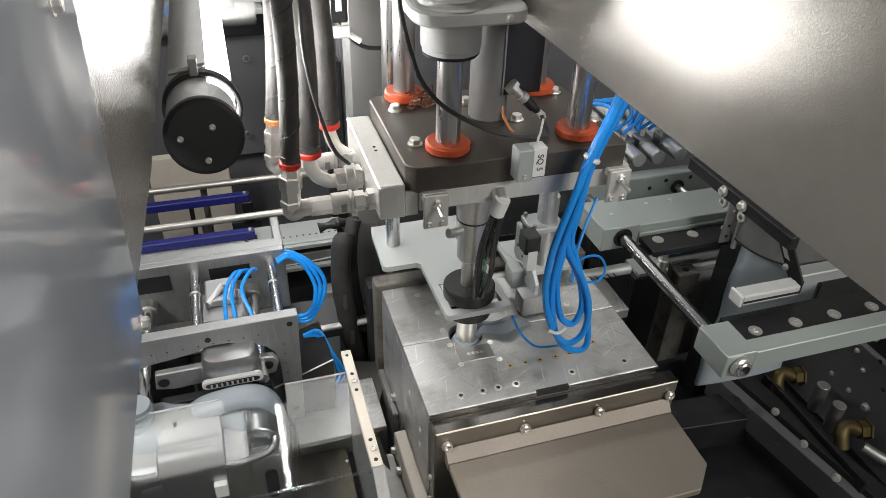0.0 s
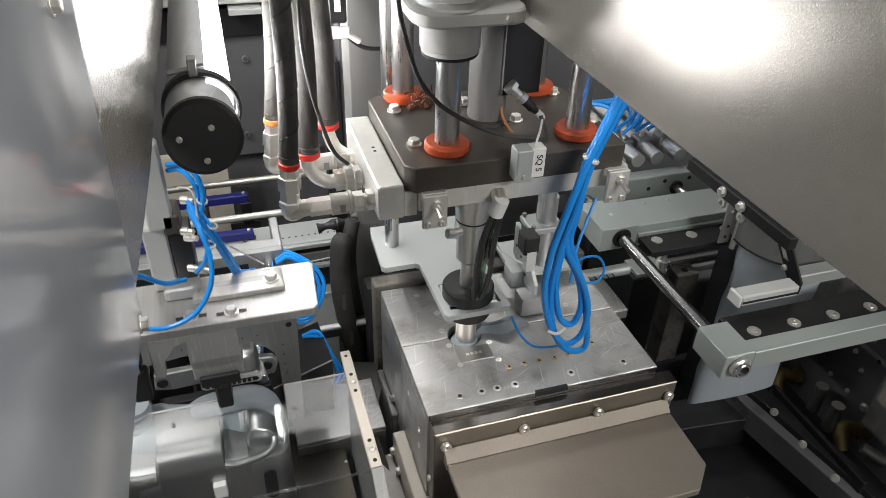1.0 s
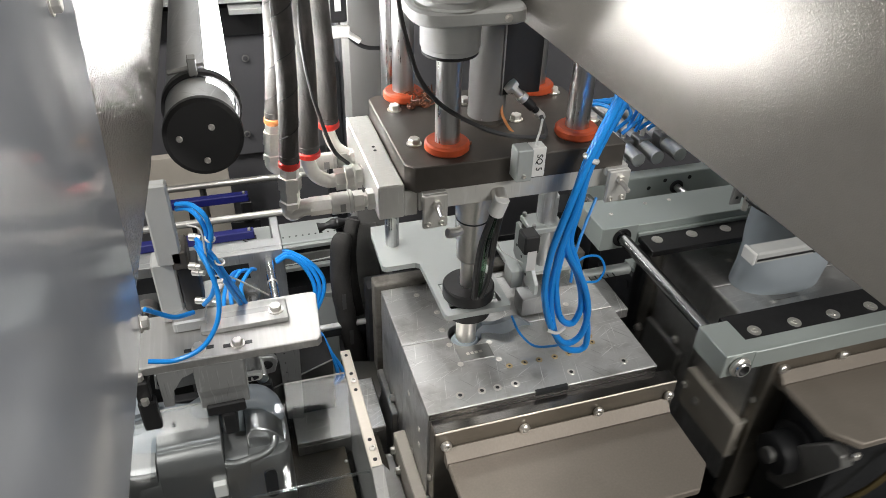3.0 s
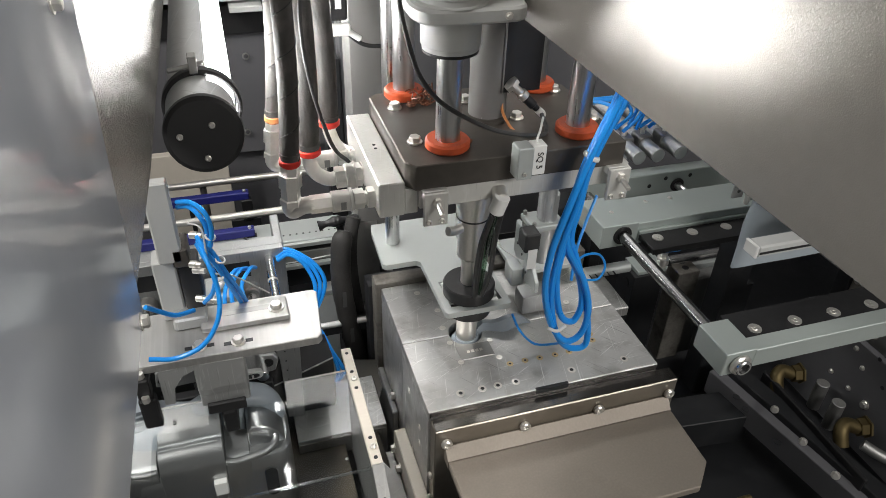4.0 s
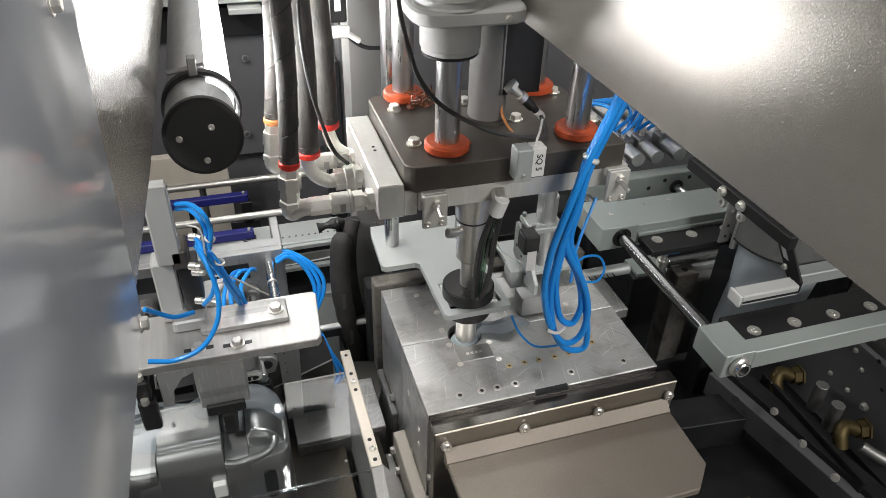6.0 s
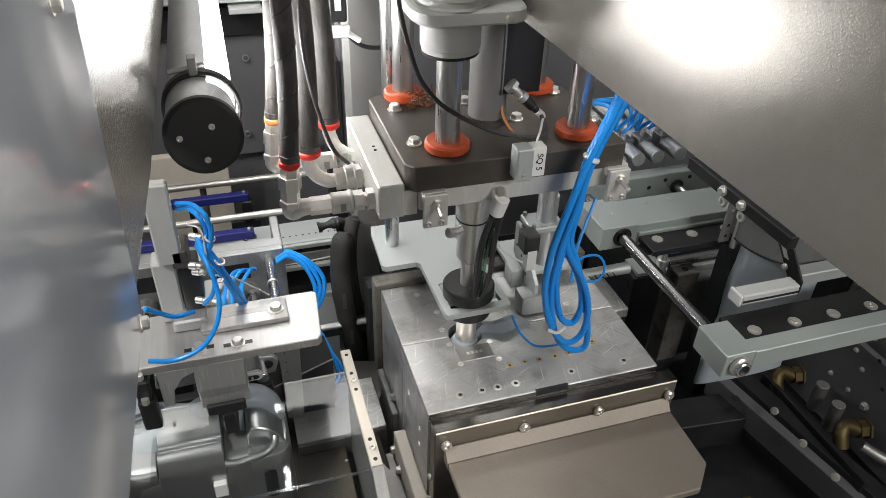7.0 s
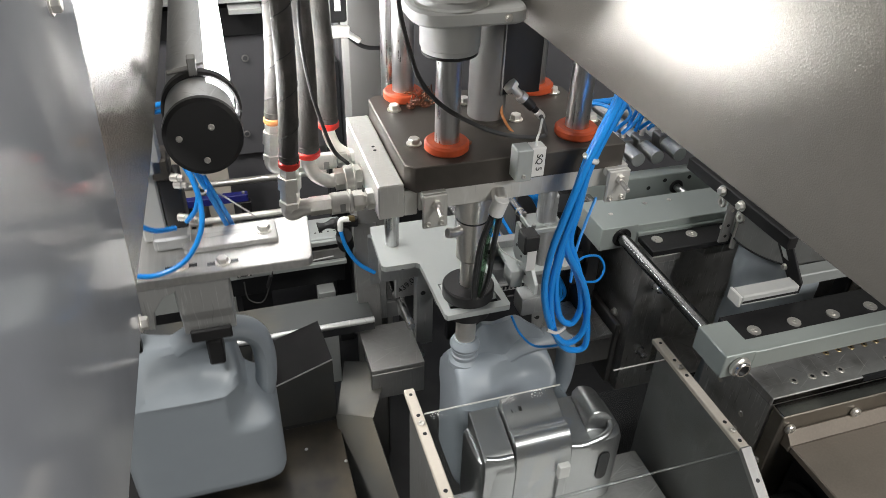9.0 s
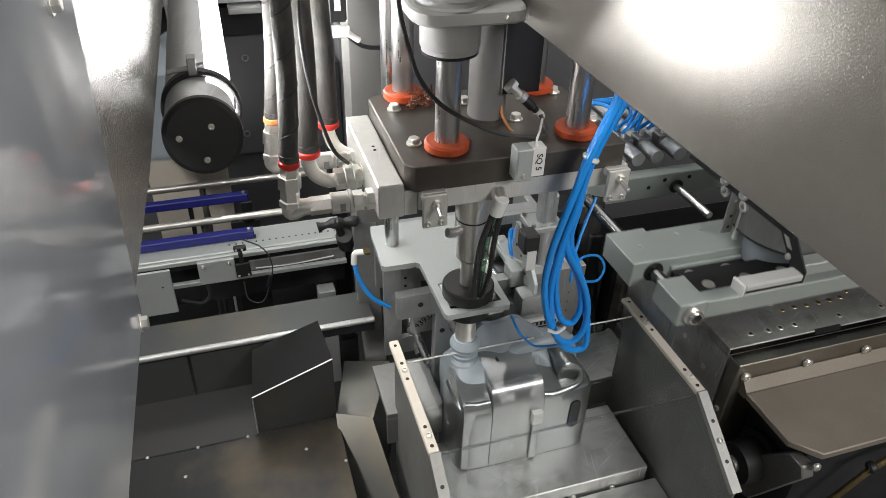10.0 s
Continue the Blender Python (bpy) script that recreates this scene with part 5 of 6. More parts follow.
# ---------------------------------------------------------------- take-out arm
def take_out():
    t = thing("take_out_arm", (-0.28, 0.15, 1.12), "aluminium take-out gripper arm with blue air tubes", "gripper arm")
    part("arm_plate", prism([(-0.46, 0.099), (-0.155, 0.0955), (-0.148, 0.103), (-0.140, 0.212), (-0.146, 0.219), (-0.46, 0.219)], "z", 1.104, 1.12, 0.0015), MILLED, t, "milled aluminium plate")
    part("slide_bar", box(-0.330, -0.192, 0.148, 0.202, 1.1202, 1.131, 0.004), MILLED, t, "slotted aluminium bar")
    part("slot", box(-0.300, -0.215, 0.172, 0.184, 1.131, 1.1314, 0), STEEL, t)
    screw(t, (-0.211, 0.171, 1.131), (0, 0, 1), "hex", 0.0095)
    for p in ((-0.276, 0.117, 1.120), (-0.334, 0.121, 1.120)):
        part("slot", box(p[0] - 0.022, p[0] + 0.022, p[1] - 0.004, p[1] + 0.004, 1.1199, 1.1204, 0), BLACK_STEEL, t)
        screw(t, p, (0, 0, 1), "hex", 0.0085)
    part("foot", prism([(-0.400, 1.103), (-0.40, 1.03), (-0.385, 1.03), (-0.382, 1.06), (-0.365, 1.085), (-0.34, 1.095), (-0.30, 1.097), (-0.30, 1.103)], "y", 0.100, 0.118, 0.001), ALU, t, "curved aluminium foot")
    part("gripper_body", prism([(0.165, 1.103), (0.100, 1.103), (0.098, 1.05), (0.106, 1.03), (0.106, 1.005), (0.165, 1.005)], "x", -0.348, -0.272, 0.002), ALU, t, "aluminium gripper body")
    part("finger", box(-0.335, -0.286, 0.112, 0.150, 0.985, 1.0045, 0.002), BLACK, t, "black gripper finger")
    part("finger", box(-0.322, -0.298, 0.104, 0.155, 0.935, 0.9845, 0.003), BLACK, t)
    part("finger", box(-0.340, -0.280, 0.098, 0.106, 0.992, 1.014, 0.002), BLACK, t)
    # upright with valve block
    part("upright", box(-0.372, -0.336, 0.185, 0.205, 1.236, 1.375, 0.003), LIGHT_PAINT, t, "pale grey upright plate")
    part("upright_foot", box(-0.385, -0.350, 0.195, 0.235, 1.12, 1.235, 0.003), LIGHT_PAINT, t)
    part("valve", box(-0.348, -0.318, 0.19, 0.24, 1.14, 1.225, 0.004), BLACK, t, "black valve block")
    part("valve_cap", box(-0.352, -0.328, 0.185, 0.235, 1.226, 1.26, 0.003), DARK_PLATE, t)
    part("bracket_foot", box(-0.370, -0.318, 0.165, 0.21, 1.1205, 1.142, 0.003), ALU, t)
    for p in ((-0.312, 0.185, 1.282), (-0.321, 0.185, 1.230), (-0.318, 0.185, 1.218), (-0.322, 0.185, 1.163), (-0.309, 0.190, 1.153)):
        part("tube_fitting", lathe(p, (0.8, -0.5, 0.1), [(-0.008, 0.006), (0.004, 0.006), (0.004, 0.0045), (0.012, 0.0045)], 10), ZINC, t, "silver push-in fitting")
    runs = [
        [(-0.328, 0.190, 1.339), (-0.308, 0.170, 1.347), (-0.291, 0.150, 1.340), (-0.286, 0.150, 1.310), (-0.292, 0.150, 1.282)],
        [(-0.330, 0.200, 1.325), (-0.313, 0.180, 1.335), (-0.299, 0.160, 1.329), (-0.293, 0.160, 1.303), (-0.299, 0.160, 1.271)],
        [(-0.310, 0.180, 1.283), (-0.299, 0.160, 1.266), (-0.283, 0.160, 1.221), (-0.268, 0.190, 1.150), (-0.262, 0.220, 1.107)],
        [(-0.306, 0.180, 1.279), (-0.291, 0.165, 1.259), (-0.276, 0.165, 1.216), (-0.259, 0.200, 1.141), (-0.255, 0.230, 1.098)],
        [(-0.310, 0.180, 1.275), (-0.299, 0.140, 1.260), (-0.291, 0.120, 1.220), (-0.298, 0.100, 1.184), (-0.325, 0.090, 1.149), (-0.366, 0.090, 1.133), (-0.403, 0.090, 1.140)],
        [(-0.313, 0.185, 1.268), (-0.304, 0.170, 1.248), (-0.295, 0.170, 1.216), (-0.302, 0.170, 1.184), (-0.319, 0.180, 1.158)],
        [(-0.334, 0.160, 1.162), (-0.359, 0.140, 1.174), (-0.379, 0.130, 1.194), (-0.394, 0.120, 1.213)]]
    for r in runs:
        part("air_tube", hose(r, 0.0037, 10, 8), BLUE, t, "bright blue plastic tube")
    part("wire", hose([(-0.319, 0.180, 1.308), (-0.300, 0.160, 1.306), (-0.296, 0.160, 1.245), (-0.255, 0.200, 1.175), (-0.218, 0.220, 1.126)], 0.0014, 6, 8), WIRE_WHITE, t, "thin white wire")
    for p in ((-0.290, 0.155, 1.294), (-0.283, 0.160, 1.248), (-0.290, 0.155, 1.220)):
        part("cable_tie", ring(p, (0.3, -0.2, 0.8), 0.006, 0.0085, 0.003, 12), WIRE_WHITE, t)
    part("sensor", box(-0.432, -0.412, 0.085, 0.107, 1.065, 1.103, 0.002), BLACK, t, "small black sensor")
    part("sensor", box(-0.434, -0.408, 0.085, 0.104, 1.0, 1.062, 0.003), BLACK, t)
    for p in ((-0.422, 0.094, 1.103), (-0.421, 0.082, 1.064)):
        part("sensor_nut", lathe(p, (0, 0, 1), [(0, 0.006), (0.010, 0.006)], 6), ZINC, t)
    return t


arm = take_out()
bottle_arm = canister(-SHIFT, "grey-blue plastic canister held by the take-out gripper", False)

# ---------------------------------------------------------------- jaws on the right-hand station
def jaw_slides():
    f = thing("front_jaw", (0.7, -0.05, 1.05), "greenish aluminium front jaw bar with black wear plate", "jaw slide")
    part("end_block", box(0.474, 0.532, -0.095, -0.015, 1.046, 1.094, 0.0015), GREEN_ALU, f, "aluminium end block")
    part("bar", box(0.5325, 1.30, -0.094, -0.062, 1.052, 1.090, 0.0015), GREEN_ALU, f, "aluminium cross bar")
    part("wear_plate", box(0.5325, 1.30, -0.0615, 0.005, 1.070, 1.084, 0.001), BLACK, f, "black wear plate")
    for i in range(8):
        p = (0.570 + 0.083 * i, -0.042, 1.084)
        part("washer", lathe(p, (0, 0, 1), [(0, 0.012), (0.0018, 0.0115)], 24), ZINC, f)
        screw(f, (p[0], p[1], 1.0858), (0, 0, 1), "flat", 0.006)
    part("guide_rod", cyl((0.503, -0.097, 1.070), (0.503, 0.62, 1.070), 0.0125, 28), DARK_ROD, f, "polished guide rod")
    part("rod_nut", ring((0.503, -0.0955, 1.070), (0, -1, 0), 0.0125, 0.019, 0.009, 28), ZINC, f)
    part("rod_end", ring((0.503, -0.1045, 1.070), (0, -1, 0), 0.010, 0.0145, 0.006, 28), CHROME, f)
    part("rod_bore", lathe((0.503, -0.0985, 1.070), (0, -1, 0), [(0, 0.010), (0.0065, 0.010)], 20), BLACK, f)
    b = thing("back_jaw", (0.7, 0.35, 1.05), "greenish aluminium back jaw bar with black wear plate", "jaw slide")
    part("end_block", box(0.455, 0.540, 0.295, 0.405, 1.042, 1.096, 0.0015), GREEN_ALU, b, "aluminium end block")
    part("bar", box(0.5405, 1.30, 0.300, 0.40, 1.060, 1.090, 0.0015), GREEN_ALU, b, "aluminium cross bar")
    part("bar_step", box(0.5405, 1.30, 0.2915, 0.2995, 1.045, 1.075, 0.0015), GREEN_ALU, b)
    part("wear_plate", box(0.5405, 1.30, 0.232, 0.291, 1.055, 1.068, 0.001), BLACK, b, "black wear plate")
    part("bore_ring", ring((0.503, 0.2955, 1.070), (0, -1, 0), 0.0130, 0.021, 0.004, 28), BLACK, b)
    for i in range(8):
        p = (0.572 + 0.083 * i, 0.270, 1.068)
        part("washer", lathe(p, (0, 0, 1), [(0, 0.012), (0.0018, 0.0115)], 24), ZINC, b)
        screw(b, (p[0], p[1], 1.0698), (0, 0, 1), "flat", 0.006)
    for p in ((0.50, 0.345, 1.096), (0.60, 0.375, 1.09), (0.66, 0.375, 1.09)):
        screw(b, p, (0, 0, 1), "flat", 0.005)
    return f, b


jaw_front, jaw_back = jaw_slides()


def station_frame():
    """The fixed beam, cylinders and air tubes behind the jaws."""
    t = thing("station_frame", (0.8, 0.47, 1.0), "grey steel cross beam with cylinders and blue air tubes", "machine frame")
    part("beam", box(0.50, 1.32, 0.455, 0.49, 1.045, 1.105, 0.002), GREEN_ALU, t, "grey cross beam")
    part("rod", cyl((0.733, 0.32, 1.070), (0.733, 0.455, 1.070), 0.0085), ROD, t)
    part("rod_seal", ring((0.733, 0.4545, 1.070), (0, -1, 0), 0.0087, 0.017, 0.004), BLACK, t)
    for x in (0.70, 0.765, 0.60, 0.66):
        screw(t, (x, 0.455, 1.075 if x < 0.68 else 1.09), (0, -1, 0), "hole", 0.005)
    for i, x in enumerate((0.60, 0.65, 0.70, 0.76)):
        part("air_cylinder", cyl((x, 0.50, 1.125), (x, 0.80, 1.125), 0.017), ALU, t, "aluminium air cylinder")
        part("cylinder_head", box(x - 0.019, x + 0.019, 0.56, 0.60, 1.106, 1.146, 0.003), STEEL, t)
        part("elbow", hose([(x, 0.58, 1.146), (x, 0.58, 1.165), (x + 0.012, 0.575, 1.172)], 0.006, 10, 4), ZINC, t)
    rnd = random.Random(4)
    for i in range(12):
        x = 0.58 + 0.018 * i
        part("air_tube", hose([(x, 0.56 + 0.02 * rnd.random(), 1.165), (x + 0.03, 0.55 + 0.05 * rnd.random(), 1.20 + 0.02 * rnd.random()), (x + 0.02 + 0.05 * rnd.random(), 0.62, 1.215), (x - 0.03, 0.68, 1.20), (x - 0.02, 0.74, 1.16)], 0.0045, 8, 5), BLUE, t, "blue air tube")
    part("side_rail", box(0.46, 0.56, 0.50, 0.56, 1.10, 1.14, 0.003), BLACK_STEEL, t)
    part("pillar", box(0.43, 0.50, 0.46, 0.53, 0.3, 1.044, 0.003), BLACK_STEEL, t)
    part("pillar", box(0.98, 1.05, 0.46, 0.53, 0.3, 1.044, 0.003), BLACK_STEEL, t)
    part("side_plate", box(0.50, 0.53, 0.40, 0.459, 0.72, 1.0, 0.002), BLACK_STEEL, t)
    for y, z in ((0.43, 0.93), (0.43, 0.87)):
        part("knob", cyl((0.500, y, z), (0.478, y, z), 0.016), BLACK, t, "black knob")


station_frame()


def carriage_frame():
    """The blocks, tubes and ball valve that ride behind the first mould."""
    t = thing("carriage_frame", (0.95, 0.62, 0.35), "dark machined carriage blocks with steel tubes and a blue ball valve", "machine carriage")
    block = part("dark_block", box(0.768, 0.862, 0.575, 0.66, 0.35, 0.700, 0.002), BLACK_STEEL, t, "dark machined block")
    part("block_cap", box(0.780, 0.870, 0.58, 0.655, 0.7005, 0.712, 0.001), GREEN_ALU, t)
    for z in (0.66, 0.60):
        part("block_bore", cyl((0.7675, 0.612, z), (0.7665, 0.612, z), 0.015, 20, 0.0002), BLACK, block)
    part("chrome_tube", cyl((0.90, 0.62, 0.700), (1.16, 0.62, 0.700), 0.015), CHROME, t, "bright steel tube")
    part("tube_collar", ring((1.10, 0.62, 0.700), (1, 0, 0), 0.015, 0.024, 0.02), STEEL, t)
    part("chrome_tube", cyl((0.98, 0.72, 0.76), (1.30, 0.72, 0.76), 0.012), CHROME, t)
    part("lower_rail", box(0.90, 1.30, 0.640, 0.70, 0.622, 0.652, 0.002), ALU_MATT, t, "aluminium rail")
    part("dark_block", box(0.915, 0.985, 0.575, 0.634, 0.35, 0.682, 0.002), GRIMY, t, "greasy steel block")
    part("dark_block", box(0.987, 1.13, 0.585, 0.634, 0.35, 0.640, 0.002), GUARD_STEEL, t)
    part("dark_block", box(1.132, 1.19, 0.570, 0.634, 0.35, 0.60, 0.002), BLACK_STEEL, t)
    screw(t, (0.95, 0.60, 0.682), (0, 0, 1), "hole", 0.010)
    part("valve_tap", lathe((0.858, 0.59, 0.7125), (0, 0, 1), [(0, 0.012), (0.012, 0.012), (0.013, 0.017), (0.030, 0.017), (0.031, 0.010), (0.05, 0.010)], 16), ZINC, t, "silver ball valve")
    part("tap_handle", prism([(0.843, 0.582), (0.900, 0.578), (0.906, 0.590), (0.898, 0.602), (0.843, 0.600)], "z", 0.762, 0.772, 0.003), BLUE, t, "blue tap handle")
    return t


carriage_a = carriage_frame()


def parison_tube():
    """The soft plastic tube that grows out of the die; its open lower end is pinched flat."""
    t = thing("parison", (0.79, 0.165, 0.736), "soft grey-blue plastic tube hanging from the die head", "plastic tube")
    g = bmesh.new()
    n, rings = 48, []
    for k in range(15):
        z = 0.736 + 0.60 * k / 14
        u = min(1, k / 6)
        rx, ry = 0.115 - 0.012 * u, 0.030 + 0.028 * u
        ring_ = []
        for i in range(n):
            a = 2 * math.pi * i / n
            dip = 0.014 * math.cos(2 * a) * (1 - u) + 0.004 * math.sin(3 * a) * (1 - u)
            ring_.append(g.verts.new((0.795 + 0.010 * u + rx * math.copysign(abs(math.cos(a)) ** 0.9, math.cos(a)), 0.165 + ry * math.sin(a) + 0.004 * math.sin(5 * z * 8), z - dip)))
        rings.append(ring_)
    for a, b in zip(rings, rings[1:]):
        for i in range(n):
            g.faces.new((a[i], a[(i + 1) % n], b[(i + 1) % n], b[i]))
    bmesh.ops.solidify(g, geom=g.faces[:], thickness=0.003)
    part("tube_wall", g, FILM, t, "smooth soft plastic wall")
    return t


parison = parison_tube()


def cutter():
    """The pale profile bar on its black link that swings the knife."""
    t = thing("cutter_bar", (0.62, 0.01, 1.12), "pale profile bar on a black slotted link", "cutter bar")
    part("profile_bar", box(0.562, 0.682, -0.004, 0.026, 1.108, 1.130, 0.003), LIGHT_PAINT, t, "pale profile bar")
    part("end_cap", box(0.556, 0.5618, -0.005, 0.027, 1.107, 1.131, 0.002), WHITE, t)
    part("profile_slot", box(0.564, 0.680, -0.0055, -0.0042, 1.115, 1.119, 0), BLACK, t)
    link = prism([(0.008, 1.10), (0.028, 1.10), (0.118, 1.19), (0.118, 1.22), (0.098, 1.22), (0.008, 1.125)], "x", 0.694, 0.699, 0.001)
    part("link", link, BLACK, t, "black slotted link")
    part("link_slot", prism([(0.05, 1.145), (0.062, 1.145), (0.09, 1.175), (0.078, 1.175)], "x", 0.6925, 0.6938, 0), ALU_MATT, t)
    part("arm_bar", box(0.70, 1.1, 0.02, 0.05, 1.105, 1.13, 0.002), ALU_MATT, t)
    screw(t, (0.6925, 0.022, 1.112), (-1, 0, 0), "hex", 0.006)
    screw(t, (0.6925, 0.052, 1.13), (-1, 0, 0), "hex", 0.005)
    return t


cutter_bar = cutter()


def die_head():
    """The head with its hinge; it lifts and sinks with the cutter."""
    t = thing("die_head", (0.75, 0.24, 1.1), "dark extruder die head with steel hinge clamps", "die head")
    part("shroud", ring((0.812, 0.178, 1.100), (0, 0, 1), 0.113, 0.119, 0.5, 56), GUARD_STEEL, t, "grey ring-shaped shroud")
    part("shroud_rim", ring((0.812, 0.178, 1.0985), (0, 0, 1), 0.1135, 0.1202, 0.004, 56), BLACK_STEEL, t)
    for x, y, w in ((0.682, 0.205, 0.012), (0.715, 0.190, 0.014)):
        part("hinge_leaf", box(x - w, x + w, y, y + 0.005, 1.085, 1.195, 0.001), STEEL, t, "steel hinge leaf")
        for z in (1.10, 1.125, 1.16, 1.18):
            screw(t, (x, y, z), (0, -1, 0), "hole" if z < 1.15 else "flat", 0.0035)
    part("hinge_pin", cyl((0.6985, 0.196, 1.075), (0.6985, 0.196, 1.205), 0.006, 16), ZINC, t, "hinge pin")
    part("hinge_link", box(0.690, 0.712, 0.186, 0.192, 1.140, 1.150, 0.001), CHROME, t)
    part("clamp_beam", box(0.612, 0.631, -0.01, 0.285, 1.222, 1.247, 0.002), BLACK, t, "black clamp beam")
    for x, y in ((0.612, 0.169), (0.612, 0.114)):
        screw(t, (x, y, 1.236), (-1, 0, 0), "hex", 0.008)
        part("bolt_eye", ring((x + 0.008, y, 1.212), (-1, 0, 0), 0.005, 0.011, 0.006, 18), ZINC, t)
    return t


head = die_head()


def lower_frame():
    """Dark beams, plate and brass fittings under the right-hand station."""
    t = thing("lower_frame", (1.0, 0.0, 0.3), "dark painted lower frame with brass pipe fittings", "machine frame")

    def beam(a, b, w, h, mat, name, label=""):
        a, b = Vector(a), Vector(b)
        d = (b - a).normalized()
        s = Vector((-d.y, d.x, 0)).normalized() * w
        g = bmesh.new()
        vs = []
        for p in (a, b):
            vs.append([g.verts.new(q) for q in (p, p + s, p + s - Vector((0, 0, h)), p - Vector((0, 0, h)))])
        for i in range(4):
            g.faces.new((vs[0][i], vs[0][(i + 1) % 4], vs[1][(i + 1) % 4], vs[1][i]))
        g.faces.new(vs[0][::-1])
        g.faces.new(vs[1])
        bmesh.ops.recalc_face_normals(g, faces=g.faces[:])
        bmesh.ops.bevel(g, geom=g.edges[:], offset=0.002, segments=1, affect="EDGES", profile=0.5)
        return part(name, g, mat, t, label)
    beam((0.956, 0.398, 0.460), (1.067, -0.185, 0.460), 0.06, 0.08, WALL_PAINT, "beam", "dark grey steel beam")
    beam((0.993, 0.378, 0.480), (1.097, -0.207, 0.480), 0.05, 0.10, BLACK_STEEL, "beam")
    beam((1.068, 0.325, 0.500), (1.064, -0.051, 0.500), 0.012, 0.09, BLACK, "guard_rail", "black guard rail")
    beam((0.783, 0.269, 0.420), (1.000, 0.248, 0.420), 0.10, 0.1, BLACK_STEEL, "cross_beam")
    part("side_plate", prism([(-0.35, 0.32), (-0.35, 0.62), (0.45, 0.62), (0.45, 0.32)], "x", 1.28, 1.30, 0.002), WALL_PAINT, t, "dark drilled side plate")
    for y, z in ((0.358, 0.546), (0.331, 0.651), (0.215, 0.559), (0.221, 0.665), (0.225, 0.473), (0.163, 0.471), (0.144, 0.554), (0.291, 0.475), (0.253, 0.596), (0.184, 0.619), (0.252, 0.716), (0.311, 0.565)):
        screw(t, (1.28, y, z), (-1, 0, 0), "hex" if int(y * 1000) % 2 else "hole", 0.006 if int(z * 1000) % 3 else 0.010)
    for p in ((1.138, 0.294, 0.500), (1.169, 0.087, 0.500)):
        p = Vector(p)
        part("brass_elbow", hose([p, p + Vector((-0.03, 0.01, 0.01)), p + Vector((-0.05, 0.0, 0.0)), p + Vector((-0.055, -0.02, -0.03))], 0.018, 14, 5), BRASS, t, "dull brass elbow")
        part("brass_nut", lathe(p, (1, -0.2, 0), [(0, 0.024), (0.02, 0.024), (0.021, 0.03), (0.026, 0.03)], 6), BRASS, t)
    q = Vector((1.141, 0.039, 0.500))
    part("pipe", hose([q, q + Vector((0.03, -0.04, -0.01)), q + Vector((0.08, -0.08, -0.02)), q + Vector((0.16, -0.12, -0.02))], 0.014, 14, 5), STEEL, t, "steel pipe")
    for p in ((1.178, 0.226, 0.480), (1.167, 0.156, 0.480)):
        p = Vector(p)
        part("stub", cyl(p + Vector((0, 0, -0.05)), p + Vector((0, 0, 0.04)), 0.017), STEEL, t)
    for p in ((0.962, 0.245, 0.462), (0.972, 0.127, 0.462), (0.966, 0.290, 0.462)):
        screw(t, p, (0, 0, 1), "hole", 0.010)
    for p in ((1.003, 0.195, 0.502), (1.001, 0.086, 0.502), (1.006, -0.020, 0.502)):
        screw(t, p, (-0.7, -0.5, 0.5), "hex", 0.008)


lower_frame()

